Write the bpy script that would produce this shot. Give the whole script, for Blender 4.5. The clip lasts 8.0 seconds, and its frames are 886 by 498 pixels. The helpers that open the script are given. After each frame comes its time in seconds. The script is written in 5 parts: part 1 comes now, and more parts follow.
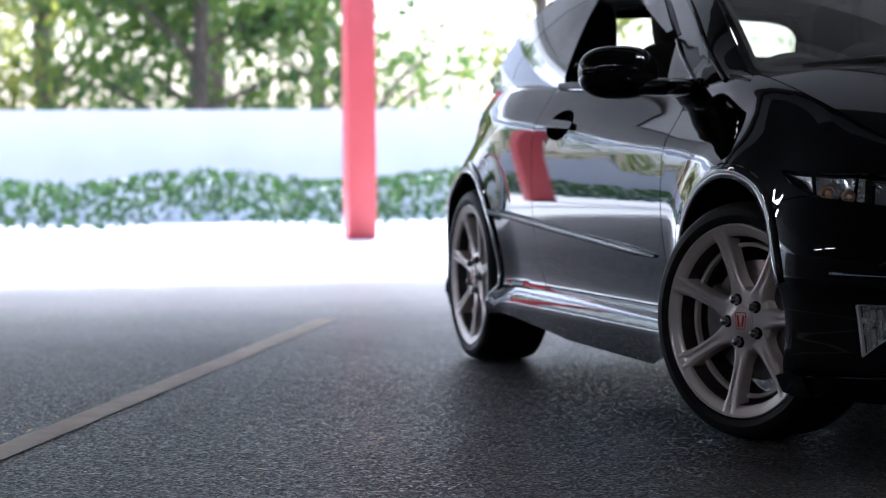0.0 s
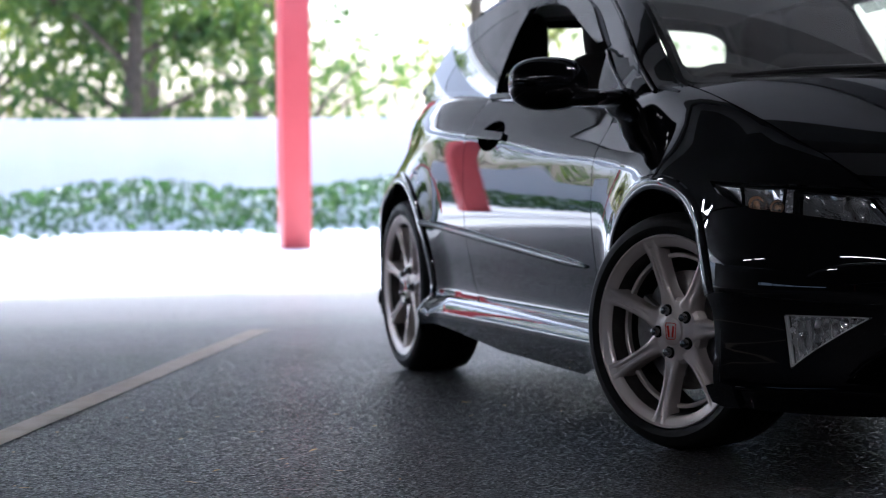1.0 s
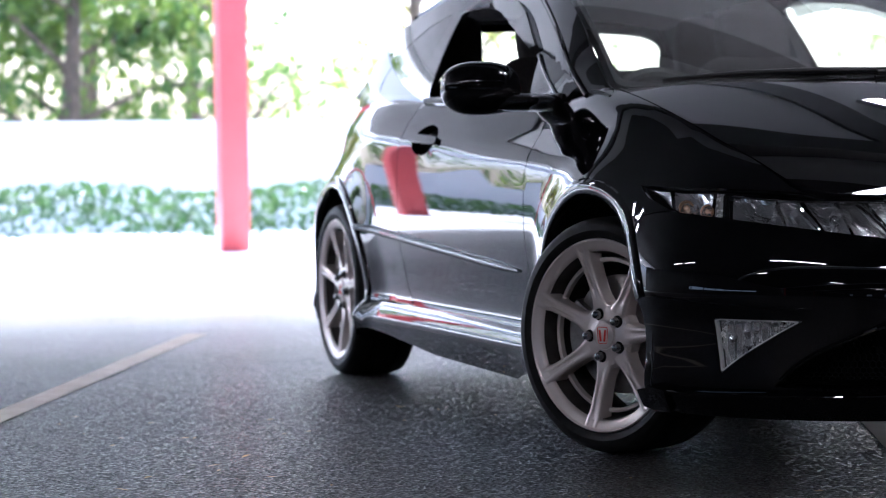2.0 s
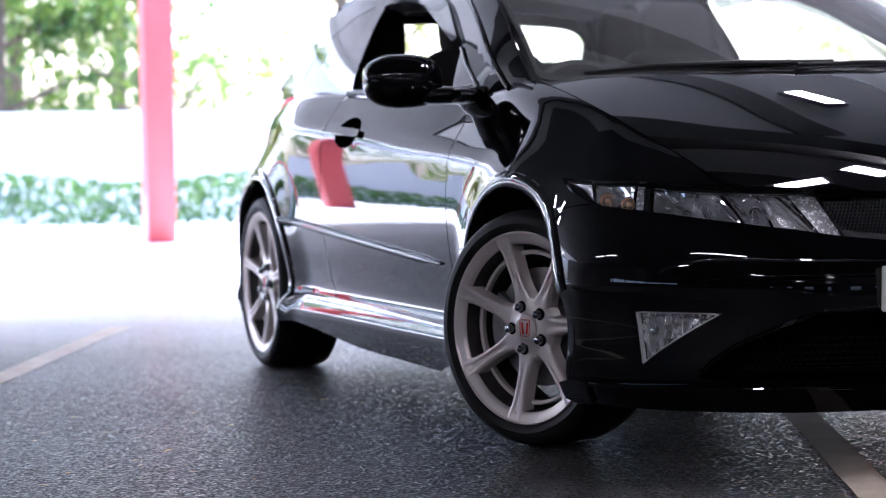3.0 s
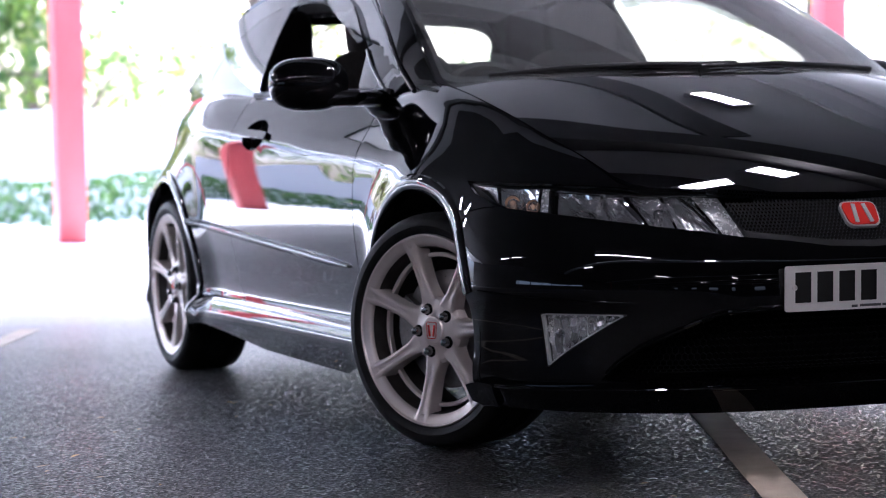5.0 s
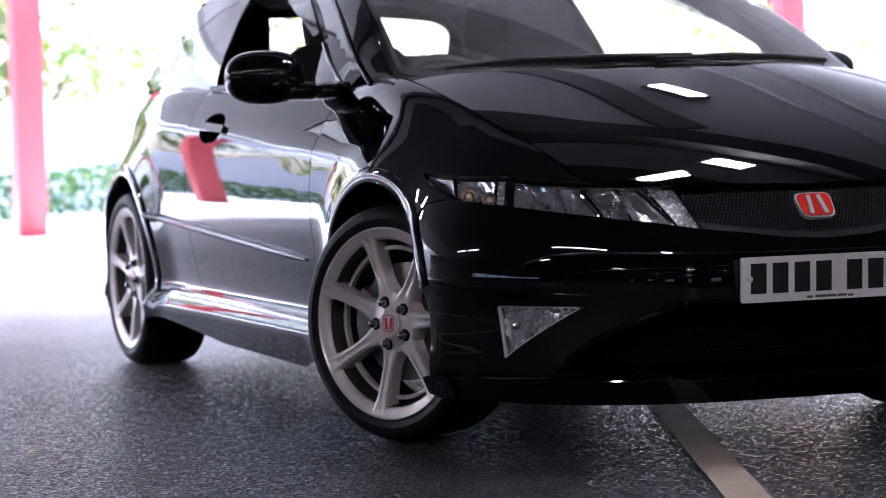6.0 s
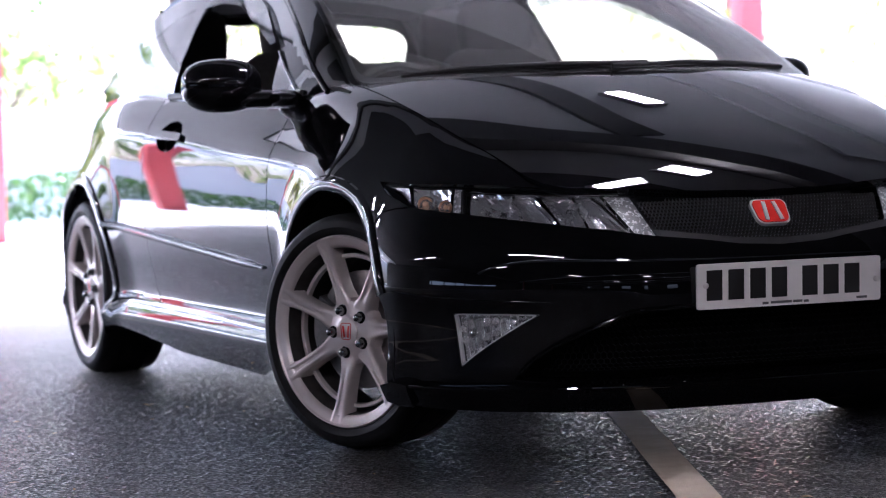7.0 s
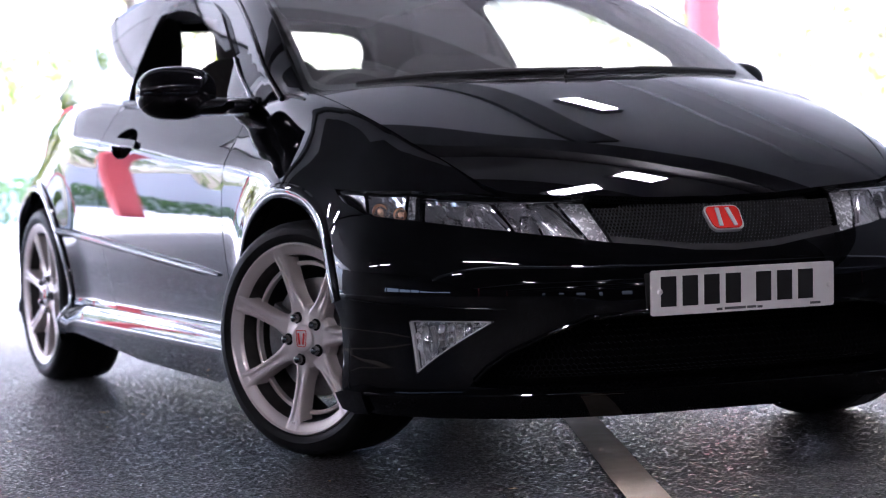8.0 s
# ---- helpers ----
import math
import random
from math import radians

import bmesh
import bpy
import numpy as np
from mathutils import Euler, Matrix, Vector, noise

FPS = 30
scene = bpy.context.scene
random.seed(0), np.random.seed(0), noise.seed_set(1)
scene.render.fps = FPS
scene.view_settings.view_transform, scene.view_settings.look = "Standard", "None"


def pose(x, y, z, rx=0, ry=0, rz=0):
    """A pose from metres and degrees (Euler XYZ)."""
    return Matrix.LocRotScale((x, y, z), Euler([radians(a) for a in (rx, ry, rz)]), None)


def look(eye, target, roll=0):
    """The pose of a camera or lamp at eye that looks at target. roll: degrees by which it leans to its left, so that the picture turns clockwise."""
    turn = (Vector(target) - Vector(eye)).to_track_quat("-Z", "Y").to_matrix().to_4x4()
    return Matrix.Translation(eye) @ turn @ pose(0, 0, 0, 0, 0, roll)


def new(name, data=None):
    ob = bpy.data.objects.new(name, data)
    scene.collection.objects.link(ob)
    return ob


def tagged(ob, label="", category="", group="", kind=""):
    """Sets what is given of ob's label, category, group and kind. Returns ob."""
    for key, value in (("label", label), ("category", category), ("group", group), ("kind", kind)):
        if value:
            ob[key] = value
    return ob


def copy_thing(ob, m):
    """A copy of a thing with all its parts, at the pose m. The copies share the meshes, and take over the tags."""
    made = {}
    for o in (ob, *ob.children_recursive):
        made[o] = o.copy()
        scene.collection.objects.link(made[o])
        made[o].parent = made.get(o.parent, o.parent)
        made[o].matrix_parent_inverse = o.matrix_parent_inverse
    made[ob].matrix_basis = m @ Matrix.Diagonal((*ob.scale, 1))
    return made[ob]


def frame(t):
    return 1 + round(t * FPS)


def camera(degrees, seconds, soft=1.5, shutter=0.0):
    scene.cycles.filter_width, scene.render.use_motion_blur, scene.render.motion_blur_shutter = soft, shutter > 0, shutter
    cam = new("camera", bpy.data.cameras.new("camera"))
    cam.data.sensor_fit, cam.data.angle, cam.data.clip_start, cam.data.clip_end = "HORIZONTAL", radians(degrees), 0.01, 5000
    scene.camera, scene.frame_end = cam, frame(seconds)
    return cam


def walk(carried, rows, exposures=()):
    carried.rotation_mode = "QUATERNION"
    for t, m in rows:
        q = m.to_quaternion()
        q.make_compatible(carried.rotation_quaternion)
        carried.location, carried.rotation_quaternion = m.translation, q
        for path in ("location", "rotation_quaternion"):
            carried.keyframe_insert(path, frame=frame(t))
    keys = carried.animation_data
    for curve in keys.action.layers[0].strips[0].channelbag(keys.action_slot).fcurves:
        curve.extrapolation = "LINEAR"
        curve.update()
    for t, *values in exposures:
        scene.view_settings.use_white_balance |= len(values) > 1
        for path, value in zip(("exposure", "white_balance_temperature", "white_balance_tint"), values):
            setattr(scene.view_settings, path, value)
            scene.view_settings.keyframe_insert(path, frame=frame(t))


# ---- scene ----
LENS = 20.3
cam = camera(LENS, 8.0, soft=1.0)
cam.data.dof.use_dof = True
cam.data.dof.focus_distance = 5.75
cam.data.dof.aperture_fstop = 5.0


def shot(x, y, z, pitch, yaw, roll):
    return pose(x, y, z, 90 + pitch, 0, yaw) @ pose(0, 0, 0, 0, 0, roll)


walk(cam, [
    (0, shot(6.128, -3.222, 0.757, -2.207, 75.629, -0.45)),
    (0.5, shot(6.132, -3.214, 0.762, -2.182, 74.881, -0.53)),
    (1, shot(6.135, -3.206, 0.767, -2.040, 74.173, -0.61)),
    (2.5, shot(6.146, -3.170, 0.783, -2.164, 72.008, -0.85)),
    (3, shot(6.150, -3.165, 0.788, -2.309, 71.176, -0.91)),
    (3.5, shot(6.154, -3.160, 0.793, -2.355, 70.837, -0.98)),
    (4, shot(6.158, -3.155, 0.797, -2.271, 70.253, -1.04)),
    (4.5, shot(6.162, -3.150, 0.802, -2.296, 69.698, -1.10)),
    (6, shot(6.176, -3.130, 0.811, -2.672, 68.370, -1.45)),
    (6.5, shot(6.181, -3.125, 0.815, -2.619, 67.922, -1.55)),
    (7, shot(6.187, -3.121, 0.818, -2.577, 67.477, -1.66)),
    (7.5, shot(6.192, -3.117, 0.822, -2.539, 67.104, -1.73)),
    (8, shot(6.197, -3.112, 0.825, -2.509, 66.537, -1.80)),
], exposures=[(0, 1.85, 5200, 12), (1.2, 1.95, 5200, 12), (2.4, 2.90, 5150, 17), (5, 2.92, 5200, 20), (6.5, 2.98, 5250, 23), (8, 3.30, 5250, 23)])

# ---- light ----
SUN_UP, SUN_ROUND = 46.0, 285.0
world = bpy.data.worlds.new("sky")
scene.world = world
world.use_nodes = True
wn = world.node_tree.nodes
sky = wn.new("ShaderNodeTexSky")
sky.sky_type = "NISHITA"
sky.sun_disc = False
sky.air_density, sky.dust_density = 0.7, 5.0
sky.sun_elevation = radians(SUN_UP)
sky.sun_rotation = radians(SUN_ROUND)
world.node_tree.links.new(sky.outputs[0], wn["Background"].inputs[0])
wn["Background"].inputs[1].default_value = 0.15
sun_data = bpy.data.lights.new("sun", "SUN")
sun_data.energy, sun_data.angle, sun_data.color = 4.5, radians(12), (1.0, 0.96, 0.90)
sun = new("sun", sun_data)
# the sky's rotation turns clockwise from +y
_az = radians(SUN_ROUND)
_to = Vector((math.sin(_az) * math.cos(radians(SUN_UP)), math.cos(_az) * math.cos(radians(SUN_UP)), math.sin(radians(SUN_UP))))
sun.matrix_world = look(_to * 60, (0, 0, 0))

# ---- materials ----
def material(name, base=(0.5, 0.5, 0.5), rough=0.5, metal=0.0, coat=0.0, coat_rough=0.03, spec=0.5, emit=None):
    m = bpy.data.materials.new(name)
    m.use_nodes = True
    b = m.node_tree.nodes["Principled BSDF"]
    b.inputs["Base Color"].default_value = (*base, 1)
    b.inputs["Roughness"].default_value = rough
    b.inputs["Metallic"].default_value = metal
    b.inputs["Coat Weight"].default_value = coat
    b.inputs["Coat Roughness"].default_value = coat_rough
    b.inputs["Specular IOR Level"].default_value = spec
    if emit:
        b.inputs["Emission Color"].default_value = (*emit[:3], 1)
        b.inputs["Emission Strength"].default_value = emit[3]
    return m


def node(m, kind, **values):
    n = m.node_tree.nodes.new(kind)
    for k, v in values.items():
        n.inputs[k.replace("_", " ")].default_value = v
    return n


def wire(m, a, b):
    m.node_tree.links.new(a, b)


def bsdf(m):
    return m.node_tree.nodes["Principled BSDF"]


def noise_tex(m, scale, detail=4.0, rough=0.6, coords=None):
    n = node(m, "ShaderNodeTexNoise", Scale=scale, Detail=detail, Roughness=rough)
    c = m.node_tree.nodes.new("ShaderNodeTexCoord")
    wire(m, c.outputs[coords or "Object"], n.inputs["Vector"])
    return n.outputs["Fac"]


def ramp_of(m, fac, stops):
    r = m.node_tree.nodes.new("ShaderNodeValToRGB")
    e = r.color_ramp.elements
    while len(e) < len(stops):
        e.new(0.5)
    for el, (p, c) in zip(e, stops):
        el.position, el.color = p, (*c, 1) if len(c) == 3 else c
    wire(m, fac, r.inputs[0])
    return r.outputs[0]


def bumped(m, fac, strength, distance):
    b = node(m, "ShaderNodeBump", Strength=strength, Distance=distance)
    wire(m, fac, b.inputs["Height"])
    old = bsdf(m).inputs["Normal"]
    if old.links:
        wire(m, old.links[0].from_socket, b.inputs["Normal"])
    wire(m, b.outputs[0], old)


def grey(v):
    return (v, v, v)


def mottled(name, lo, hi, scale, rough=(0.4, 0.6), bump=0.0, bump_scale=80, bump_dist=0.002, **k):
    m = material(name, lo, **k)
    f = noise_tex(m, scale)
    wire(m, ramp_of(m, f, [(0.3, lo), (0.7, hi)]), bsdf(m).inputs["Base Color"])
    r = ramp_of(m, noise_tex(m, scale * 3.1), [(0.3, grey(rough[0])), (0.7, grey(rough[1]))])
    wire(m, r, bsdf(m).inputs["Roughness"])
    if bump:
        bumped(m, noise_tex(m, bump_scale), bump, bump_dist)
    return m


def clear(name, tint=(1, 1, 1), ior=1.5, rough=0.0, film=0.0):
    """A thin pane: clear straight on, mirror-like at a slant; film: the share of it that dusty, hazy streaks cover."""
    m = bpy.data.materials.new(name)
    m.use_nodes = True
    nt = m.node_tree
    nt.nodes.remove(nt.nodes["Principled BSDF"])
    t = nt.nodes.new("ShaderNodeBsdfTransparent")
    t.inputs[0].default_value = (*tint, 1)
    g = nt.nodes.new("ShaderNodeBsdfGlossy")
    g.inputs["Roughness"].default_value = rough
    lw = nt.nodes.new("ShaderNodeLayerWeight")
    lw.inputs[0].default_value = 0.5
    power = nt.nodes.new("ShaderNodeMath")
    power.operation = "POWER"
    power.inputs[1].default_value = 5.0
    nt.links.new(lw.outputs["Facing"], power.inputs[0])
    f0 = ((ior - 1) / (ior + 1)) ** 2
    gloss = nt.nodes.new("ShaderNodeMath")
    gloss.operation = "MULTIPLY_ADD"
    gloss.inputs[1].default_value = 1 - f0 * 2
    gloss.inputs[2].default_value = f0 * 2
    nt.links.new(power.outputs[0], gloss.inputs[0])
    mix = nt.nodes.new("ShaderNodeMixShader")
    nt.links.new(gloss.outputs[0], mix.inputs[0])
    nt.links.new(t.outputs[0], mix.inputs[1])
    nt.links.new(g.outputs[0], mix.inputs[2])
    last = mix
    if film:
        pale_layer, glow, both_sides, cover = (nt.nodes.new("ShaderNode" + k) for k in ("BsdfDiffuse", "BsdfTranslucent", "MixShader", "MixShader"))
        pale_layer.inputs[0].default_value = glow.inputs[0].default_value = (0.72, 0.72, 0.74, 1)
        both_sides.inputs[0].default_value = 0.5
        nt.links.new(pale_layer.outputs[0], both_sides.inputs[1])
        nt.links.new(glow.outputs[0], both_sides.inputs[2])
        share = ramp_of(m, noise_tex(m, 3.2, 6.0, 0.62), [(0.3, grey(film * 0.55)), (0.7, grey(film * 1.35))])
        nt.links.new(share, cover.inputs[0])
        nt.links.new(mix.outputs[0], cover.inputs[1])
        nt.links.new(both_sides.outputs[0], cover.inputs[2])
        last = cover
    nt.links.new(last.outputs[0], nt.nodes["Material Output"].inputs[0])
    return m


M_PAINT = material("black_paint", (0.0025, 0.0025, 0.003), 0.5, 0.0, coat=1.0, coat_rough=0.008, spec=0.0)
bumped(M_PAINT, noise_tex(M_PAINT, 38.0, 1.0), 0.006, 0.001)
M_TRIM = mottled("black_plastic", grey(0.008), grey(0.014), 40, (0.38, 0.5), 0.12, 900, 0.0004)
M_GLOSS_TRIM = material("gloss_black_trim", grey(0.004), 0.12, coat=0.6)
M_OPTIC = material("lamp_optics", grey(0.85), 0.12, 0.45, coat=1.0)
M_FLUTE = material("fog_lamp_flutes", grey(0.82), 0.10, 0.75, coat=1.0)
M_DEEP = mottled("dull_black_plastic", grey(0.003), grey(0.006), 40, (0.6, 0.75), spec=0.05)
M_MESH = mottled("grille_plastic", grey(0.05), grey(0.07), 40, (0.3, 0.4))
M_BARREL = mottled("dark_barrel", (0.030, 0.027, 0.026), (0.065, 0.060, 0.056), 14, (0.4, 0.6), metal=0.5)
M_RUBBER = mottled("tyre_rubber", grey(0.006), grey(0.012), 18, (0.45, 0.6), 0.15, 260, 0.0006, spec=0.15)
M_RIM = mottled("champagne_alloy", (0.66, 0.595, 0.565), (0.73, 0.66, 0.63), 9, (0.30, 0.38), 0.03, 700, 0.0003, metal=0.55)
M_NUT = material("dark_chrome", grey(0.30), 0.16, 1.0)
M_STEEL = mottled("brake_steel", (0.25, 0.245, 0.24), (0.42, 0.41, 0.40), 30, (0.25, 0.45), metal=1.0)
M_CHROME = material("chrome", grey(0.75), 0.07, 1.0)
M_GLASS = clear("window_glass", (0.78, 0.84, 0.80), 1.52)
# dusty film, thickened to add the soffit's pale reflection and haze
M_SCREEN = clear("dusty_hazed_windscreen", (0.78, 0.84, 0.80), 1.52, film=0.17)
M_TINT = clear("privacy_glass", (0.018, 0.02, 0.02), 1.52)
M_SMOKE = clear("smoked_acrylic", (0.35, 0.36, 0.37), 1.5)
M_LENS = clear("lamp_lens", (0.95, 0.96, 0.97), 1.5)
M_REFLECT = material("lamp_reflector", grey(0.92), 0.06, 0.90)
M_LAMP_IN = mottled("lamp_housing", grey(0.68), grey(0.76), 30, (0.2, 0.32), metal=0.6)
M_CHROME_DULL = material("satin_chrome", grey(0.62), 0.22, 0.85)
M_CHROME_WARM = material("amber_tinted_chrome", (0.80, 0.68, 0.58), 0.12, 0.85)
M_AMBER = material("amber_bulb", (0.66, 0.40, 0.24), 0.15, 0.0, coat=1.0)
M_RED = material("badge_red", (0.62, 0.03, 0.02), 0.2, coat=1.0)
M_PLATE = mottled("plate_white", (0.84, 0.81, 0.78), (0.88, 0.85, 0.82), 12, (0.35, 0.45))
M_INK = material("plate_ink", grey(0.012), 0.4)
M_INK_THIN = material("plate_small_print", grey(0.10), 0.4)
M_CABIN = mottled("cabin_plastic", grey(0.018), grey(0.03), 22, (0.5, 0.7), 0.2, 300, 0.0008)
M_SEAT = mottled("seat_cloth", (0.020, 0.018, 0.018), (0.035, 0.03, 0.03), 60, (0.8, 0.95), 0.3, 600, 0.001)
M_SEAT_RED = mottled("seat_cloth_red", (0.22, 0.012, 0.012), (0.30, 0.02, 0.018), 60, (0.8, 0.95), 0.3, 600, 0.001)
M_HEAD_CLOTH = mottled("headlining", grey(0.16), grey(0.2), 60, (0.9, 1.0))
M_TAIL = material("tail_lamp_red", (0.45, 0.01, 0.01), 0.08, coat=1.0)
M_COLUMN = mottled("red_column_paint", (0.44, 0.055, 0.062), (0.50, 0.07, 0.078), 2.2, (0.35, 0.55), 0.15, 40, 0.003)
M_TRAY = mottled("dark_tray", grey(0.03), grey(0.05), 8, (0.5, 0.6))
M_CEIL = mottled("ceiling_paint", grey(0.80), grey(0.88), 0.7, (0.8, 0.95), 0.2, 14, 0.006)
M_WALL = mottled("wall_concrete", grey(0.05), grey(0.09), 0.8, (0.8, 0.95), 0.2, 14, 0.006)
M_INNER = mottled("unlit_soffit", grey(0.07), grey(0.11), 0.8, (0.8, 0.95), 0.2, 14, 0.006)
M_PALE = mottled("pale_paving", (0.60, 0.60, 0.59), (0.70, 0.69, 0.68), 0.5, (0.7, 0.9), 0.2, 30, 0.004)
M_SOFFIT = mottled("dimmed_soffit", grey(0.17), grey(0.24), 0.9, (0.7, 0.9), 0.2, 14, 0.006)

M_WHITE = mottled("white_render", (0.72, 0.73, 0.74), (0.80, 0.80, 0.80), 0.8, (0.7, 0.9), 0.1, 20, 0.004)
M_TUBE = material("tube_light", (0.9, 0.9, 0.9), 0.4, emit=(1.0, 0.86, 0.74, 29.0))
M_FIXTURE = mottled("lamp_fixture_white", grey(0.6), grey(0.68), 8, (0.4, 0.5))
M_BARK = mottled("bark", (0.06, 0.045, 0.03), (0.13, 0.10, 0.075), 9, (0.8, 0.95), 0.6, 24, 0.02)


def leafy(name, lo, hi):
    m = material(name, lo, 0.55)
    g = m.node_tree.nodes.new("ShaderNodeNewGeometry")
    wire(m, ramp_of(m, g.outputs["Random Per Island"], [(0.0, lo), (1.0, hi)]), bsdf(m).inputs["Base Color"])
    bsdf(m).inputs["Subsurface Weight"].default_value = 0.0
    t = m.node_tree.nodes.new("ShaderNodeBsdfTranslucent")
    wire(m, ramp_of(m, g.outputs["Random Per Island"], [(0.0, (lo[0] * 1.6, lo[1] * 1.5, lo[2])), (1.0, (hi[0] * 1.7, hi[1] * 1.5, hi[2]))]), t.inputs[0])
    mix = m.node_tree.nodes.new("ShaderNodeMixShader")
    mix.inputs[0].default_value = 0.4
    out = m.node_tree.nodes["Material Output"]
    wire(m, bsdf(m).outputs[0], mix.inputs[1])
    wire(m, t.outputs[0], mix.inputs[2])
    wire(m, mix.outputs[0], out.inputs[0])
    return m


M_LEAF = leafy("leaves_green", (0.035, 0.085, 0.02), (0.11, 0.17, 0.035))
M_LEAF_YELLOW = leafy("leaves_yellow_green", (0.09, 0.13, 0.02), (0.20, 0.21, 0.04))
M_DRY = leafy("dry_leaf", (0.16, 0.10, 0.045), (0.34, 0.24, 0.12))
M_HEDGE = leafy("hedge_leaves", (0.018, 0.055, 0.018), (0.05, 0.10, 0.032))


def asphalt():
    m = material("damp_asphalt", grey(0.045), 0.5, spec=0.28)
    big = noise_tex(m, 0.55, 5.0)
    mid = noise_tex(m, 6.0, 4.0)
    c = m.node_tree.nodes.new("ShaderNodeTexCoord")
    grain = node(m, "ShaderNodeTexVoronoi", Scale=135.0)
    wire(m, c.outputs["Object"], grain.inputs["Vector"])
    pick = m.node_tree.nodes.new("ShaderNodeSeparateColor")
    wire(m, grain.outputs["Color"], pick.inputs[0])
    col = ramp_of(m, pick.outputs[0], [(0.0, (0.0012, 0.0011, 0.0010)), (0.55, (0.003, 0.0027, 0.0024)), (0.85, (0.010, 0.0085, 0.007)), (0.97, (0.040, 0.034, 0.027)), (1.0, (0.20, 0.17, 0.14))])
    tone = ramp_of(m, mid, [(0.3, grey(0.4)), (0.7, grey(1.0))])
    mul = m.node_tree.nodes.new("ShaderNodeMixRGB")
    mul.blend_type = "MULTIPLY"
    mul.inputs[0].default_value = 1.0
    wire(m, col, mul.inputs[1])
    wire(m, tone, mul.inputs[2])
    # daylight falling in at the roof's edge, painted as asphalt paling towards the paving
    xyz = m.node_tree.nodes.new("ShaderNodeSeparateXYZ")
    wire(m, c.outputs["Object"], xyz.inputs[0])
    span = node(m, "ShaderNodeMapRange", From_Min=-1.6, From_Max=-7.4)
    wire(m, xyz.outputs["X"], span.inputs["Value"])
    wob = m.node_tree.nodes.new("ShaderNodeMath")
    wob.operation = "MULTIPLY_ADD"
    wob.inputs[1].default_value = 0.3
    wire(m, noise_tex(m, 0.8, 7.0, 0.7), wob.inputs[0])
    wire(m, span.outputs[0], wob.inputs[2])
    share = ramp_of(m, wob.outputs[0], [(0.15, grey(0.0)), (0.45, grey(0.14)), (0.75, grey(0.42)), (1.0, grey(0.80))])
    pale_layer = m.node_tree.nodes.new("ShaderNodeMixRGB")
    pale_layer.inputs[2].default_value = (0.60, 0.595, 0.585, 1)
    wire(m, share, pale_layer.inputs[0])
    wire(m, mul.outputs[0], pale_layer.inputs[1])
    wire(m, pale_layer.outputs[0], bsdf(m).inputs["Base Color"])
    wet = ramp_of(m, big, [(0.35, grey(0.0)), (0.65, grey(0.05))])
    dry = ramp_of(m, pick.outputs[1], [(0.0, grey(0.14)), (0.30, grey(0.40)), (1.0, grey(0.80))])
    add = m.node_tree.nodes.new("ShaderNodeMixRGB")
    add.blend_type = "ADD"
    add.inputs[0].default_value = 1.0
    wire(m, wet, add.inputs[1])
    wire(m, dry, add.inputs[2])
    wire(m, add.outputs[0], bsdf(m).inputs["Roughness"])
    bumped(m, grain.outputs["Distance"], 1.0, 0.0036)
    bumped(m, noise_tex(m, 420.0, 2.0), 0.5, 0.0005)
    bumped(m, mid, 0.12, 0.008)
    return m


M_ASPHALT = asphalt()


M_LINE = mottled("worn_line_paint", (0.36, 0.29, 0.21), (0.50, 0.42, 0.32), 6, (0.5, 0.7), 0.4, 160, 0.003)

# ---- body surfaces ----
HALF, NOSE = 0.89, 0.885          # half width, nose tip ahead of the front axle


def curve(pts, soft=0.0):
    """A smooth function through a few (position, value) pairs, rounded off over the length soft."""
    xs, ys = np.array(sorted(pts), float).T
    slope = np.gradient(ys, xs)
    lin = np.diff(ys) / np.diff(xs)
    for i in range(len(lin)):
        if lin[i] == 0:
            slope[i] = slope[i + 1] = 0

    def f(x):
        x = np.clip(np.asarray(x, float), xs[0], xs[-1])
        i = np.clip(np.searchsorted(xs, x) - 1, 0, len(xs) - 2)
        h = xs[i + 1] - xs[i]
        t = (x - xs[i]) / h
        return ((1 + 2 * t) * (1 - t) ** 2 * ys[i] + t * (1 - t) ** 2 * h * slope[i]
                + t * t * (3 - 2 * t) * ys[i + 1] + t * t * (t - 1) * h * slope[i + 1])
    if not soft:
        return f
    step = soft / 12
    tx = np.arange(xs[0] - 4 * soft, xs[-1] + 4 * soft, step)
    ty = f(tx)
    ty = np.where(tx < xs[0], ys[0] + slope[0] * (tx - xs[0]), np.where(tx > xs[-1], ys[-1] + slope[-1] * (tx - xs[-1]), ty))
    k = np.exp(-0.5 * (np.arange(-36, 37) * step / soft) ** 2)
    sm = np.convolve(ty, k / k.sum(), "same")
    tx, sm = tx[40:-40], sm[40:-40]
    d1 = np.gradient(sm, tx)

    def s(x):
        x = np.clip(np.asarray(x, float), tx[0], tx[-1])
        i = np.clip(((x - tx[0]) / step).astype(int), 0, len(tx) - 2)
        t = (x - tx[i]) / step
        return ((1 + 2 * t) * (1 - t) ** 2 * sm[i] + t * (1 - t) ** 2 * step * d1[i]
                + t * t * (3 - 2 * t) * sm[i + 1] + t * t * (t - 1) * step * d1[i + 1])
    return s


def ramp(a, b, x):
    t = np.clip((np.asarray(x, float) - a) / (b - a), 0, 1)
    return t * t * (3 - 2 * t)


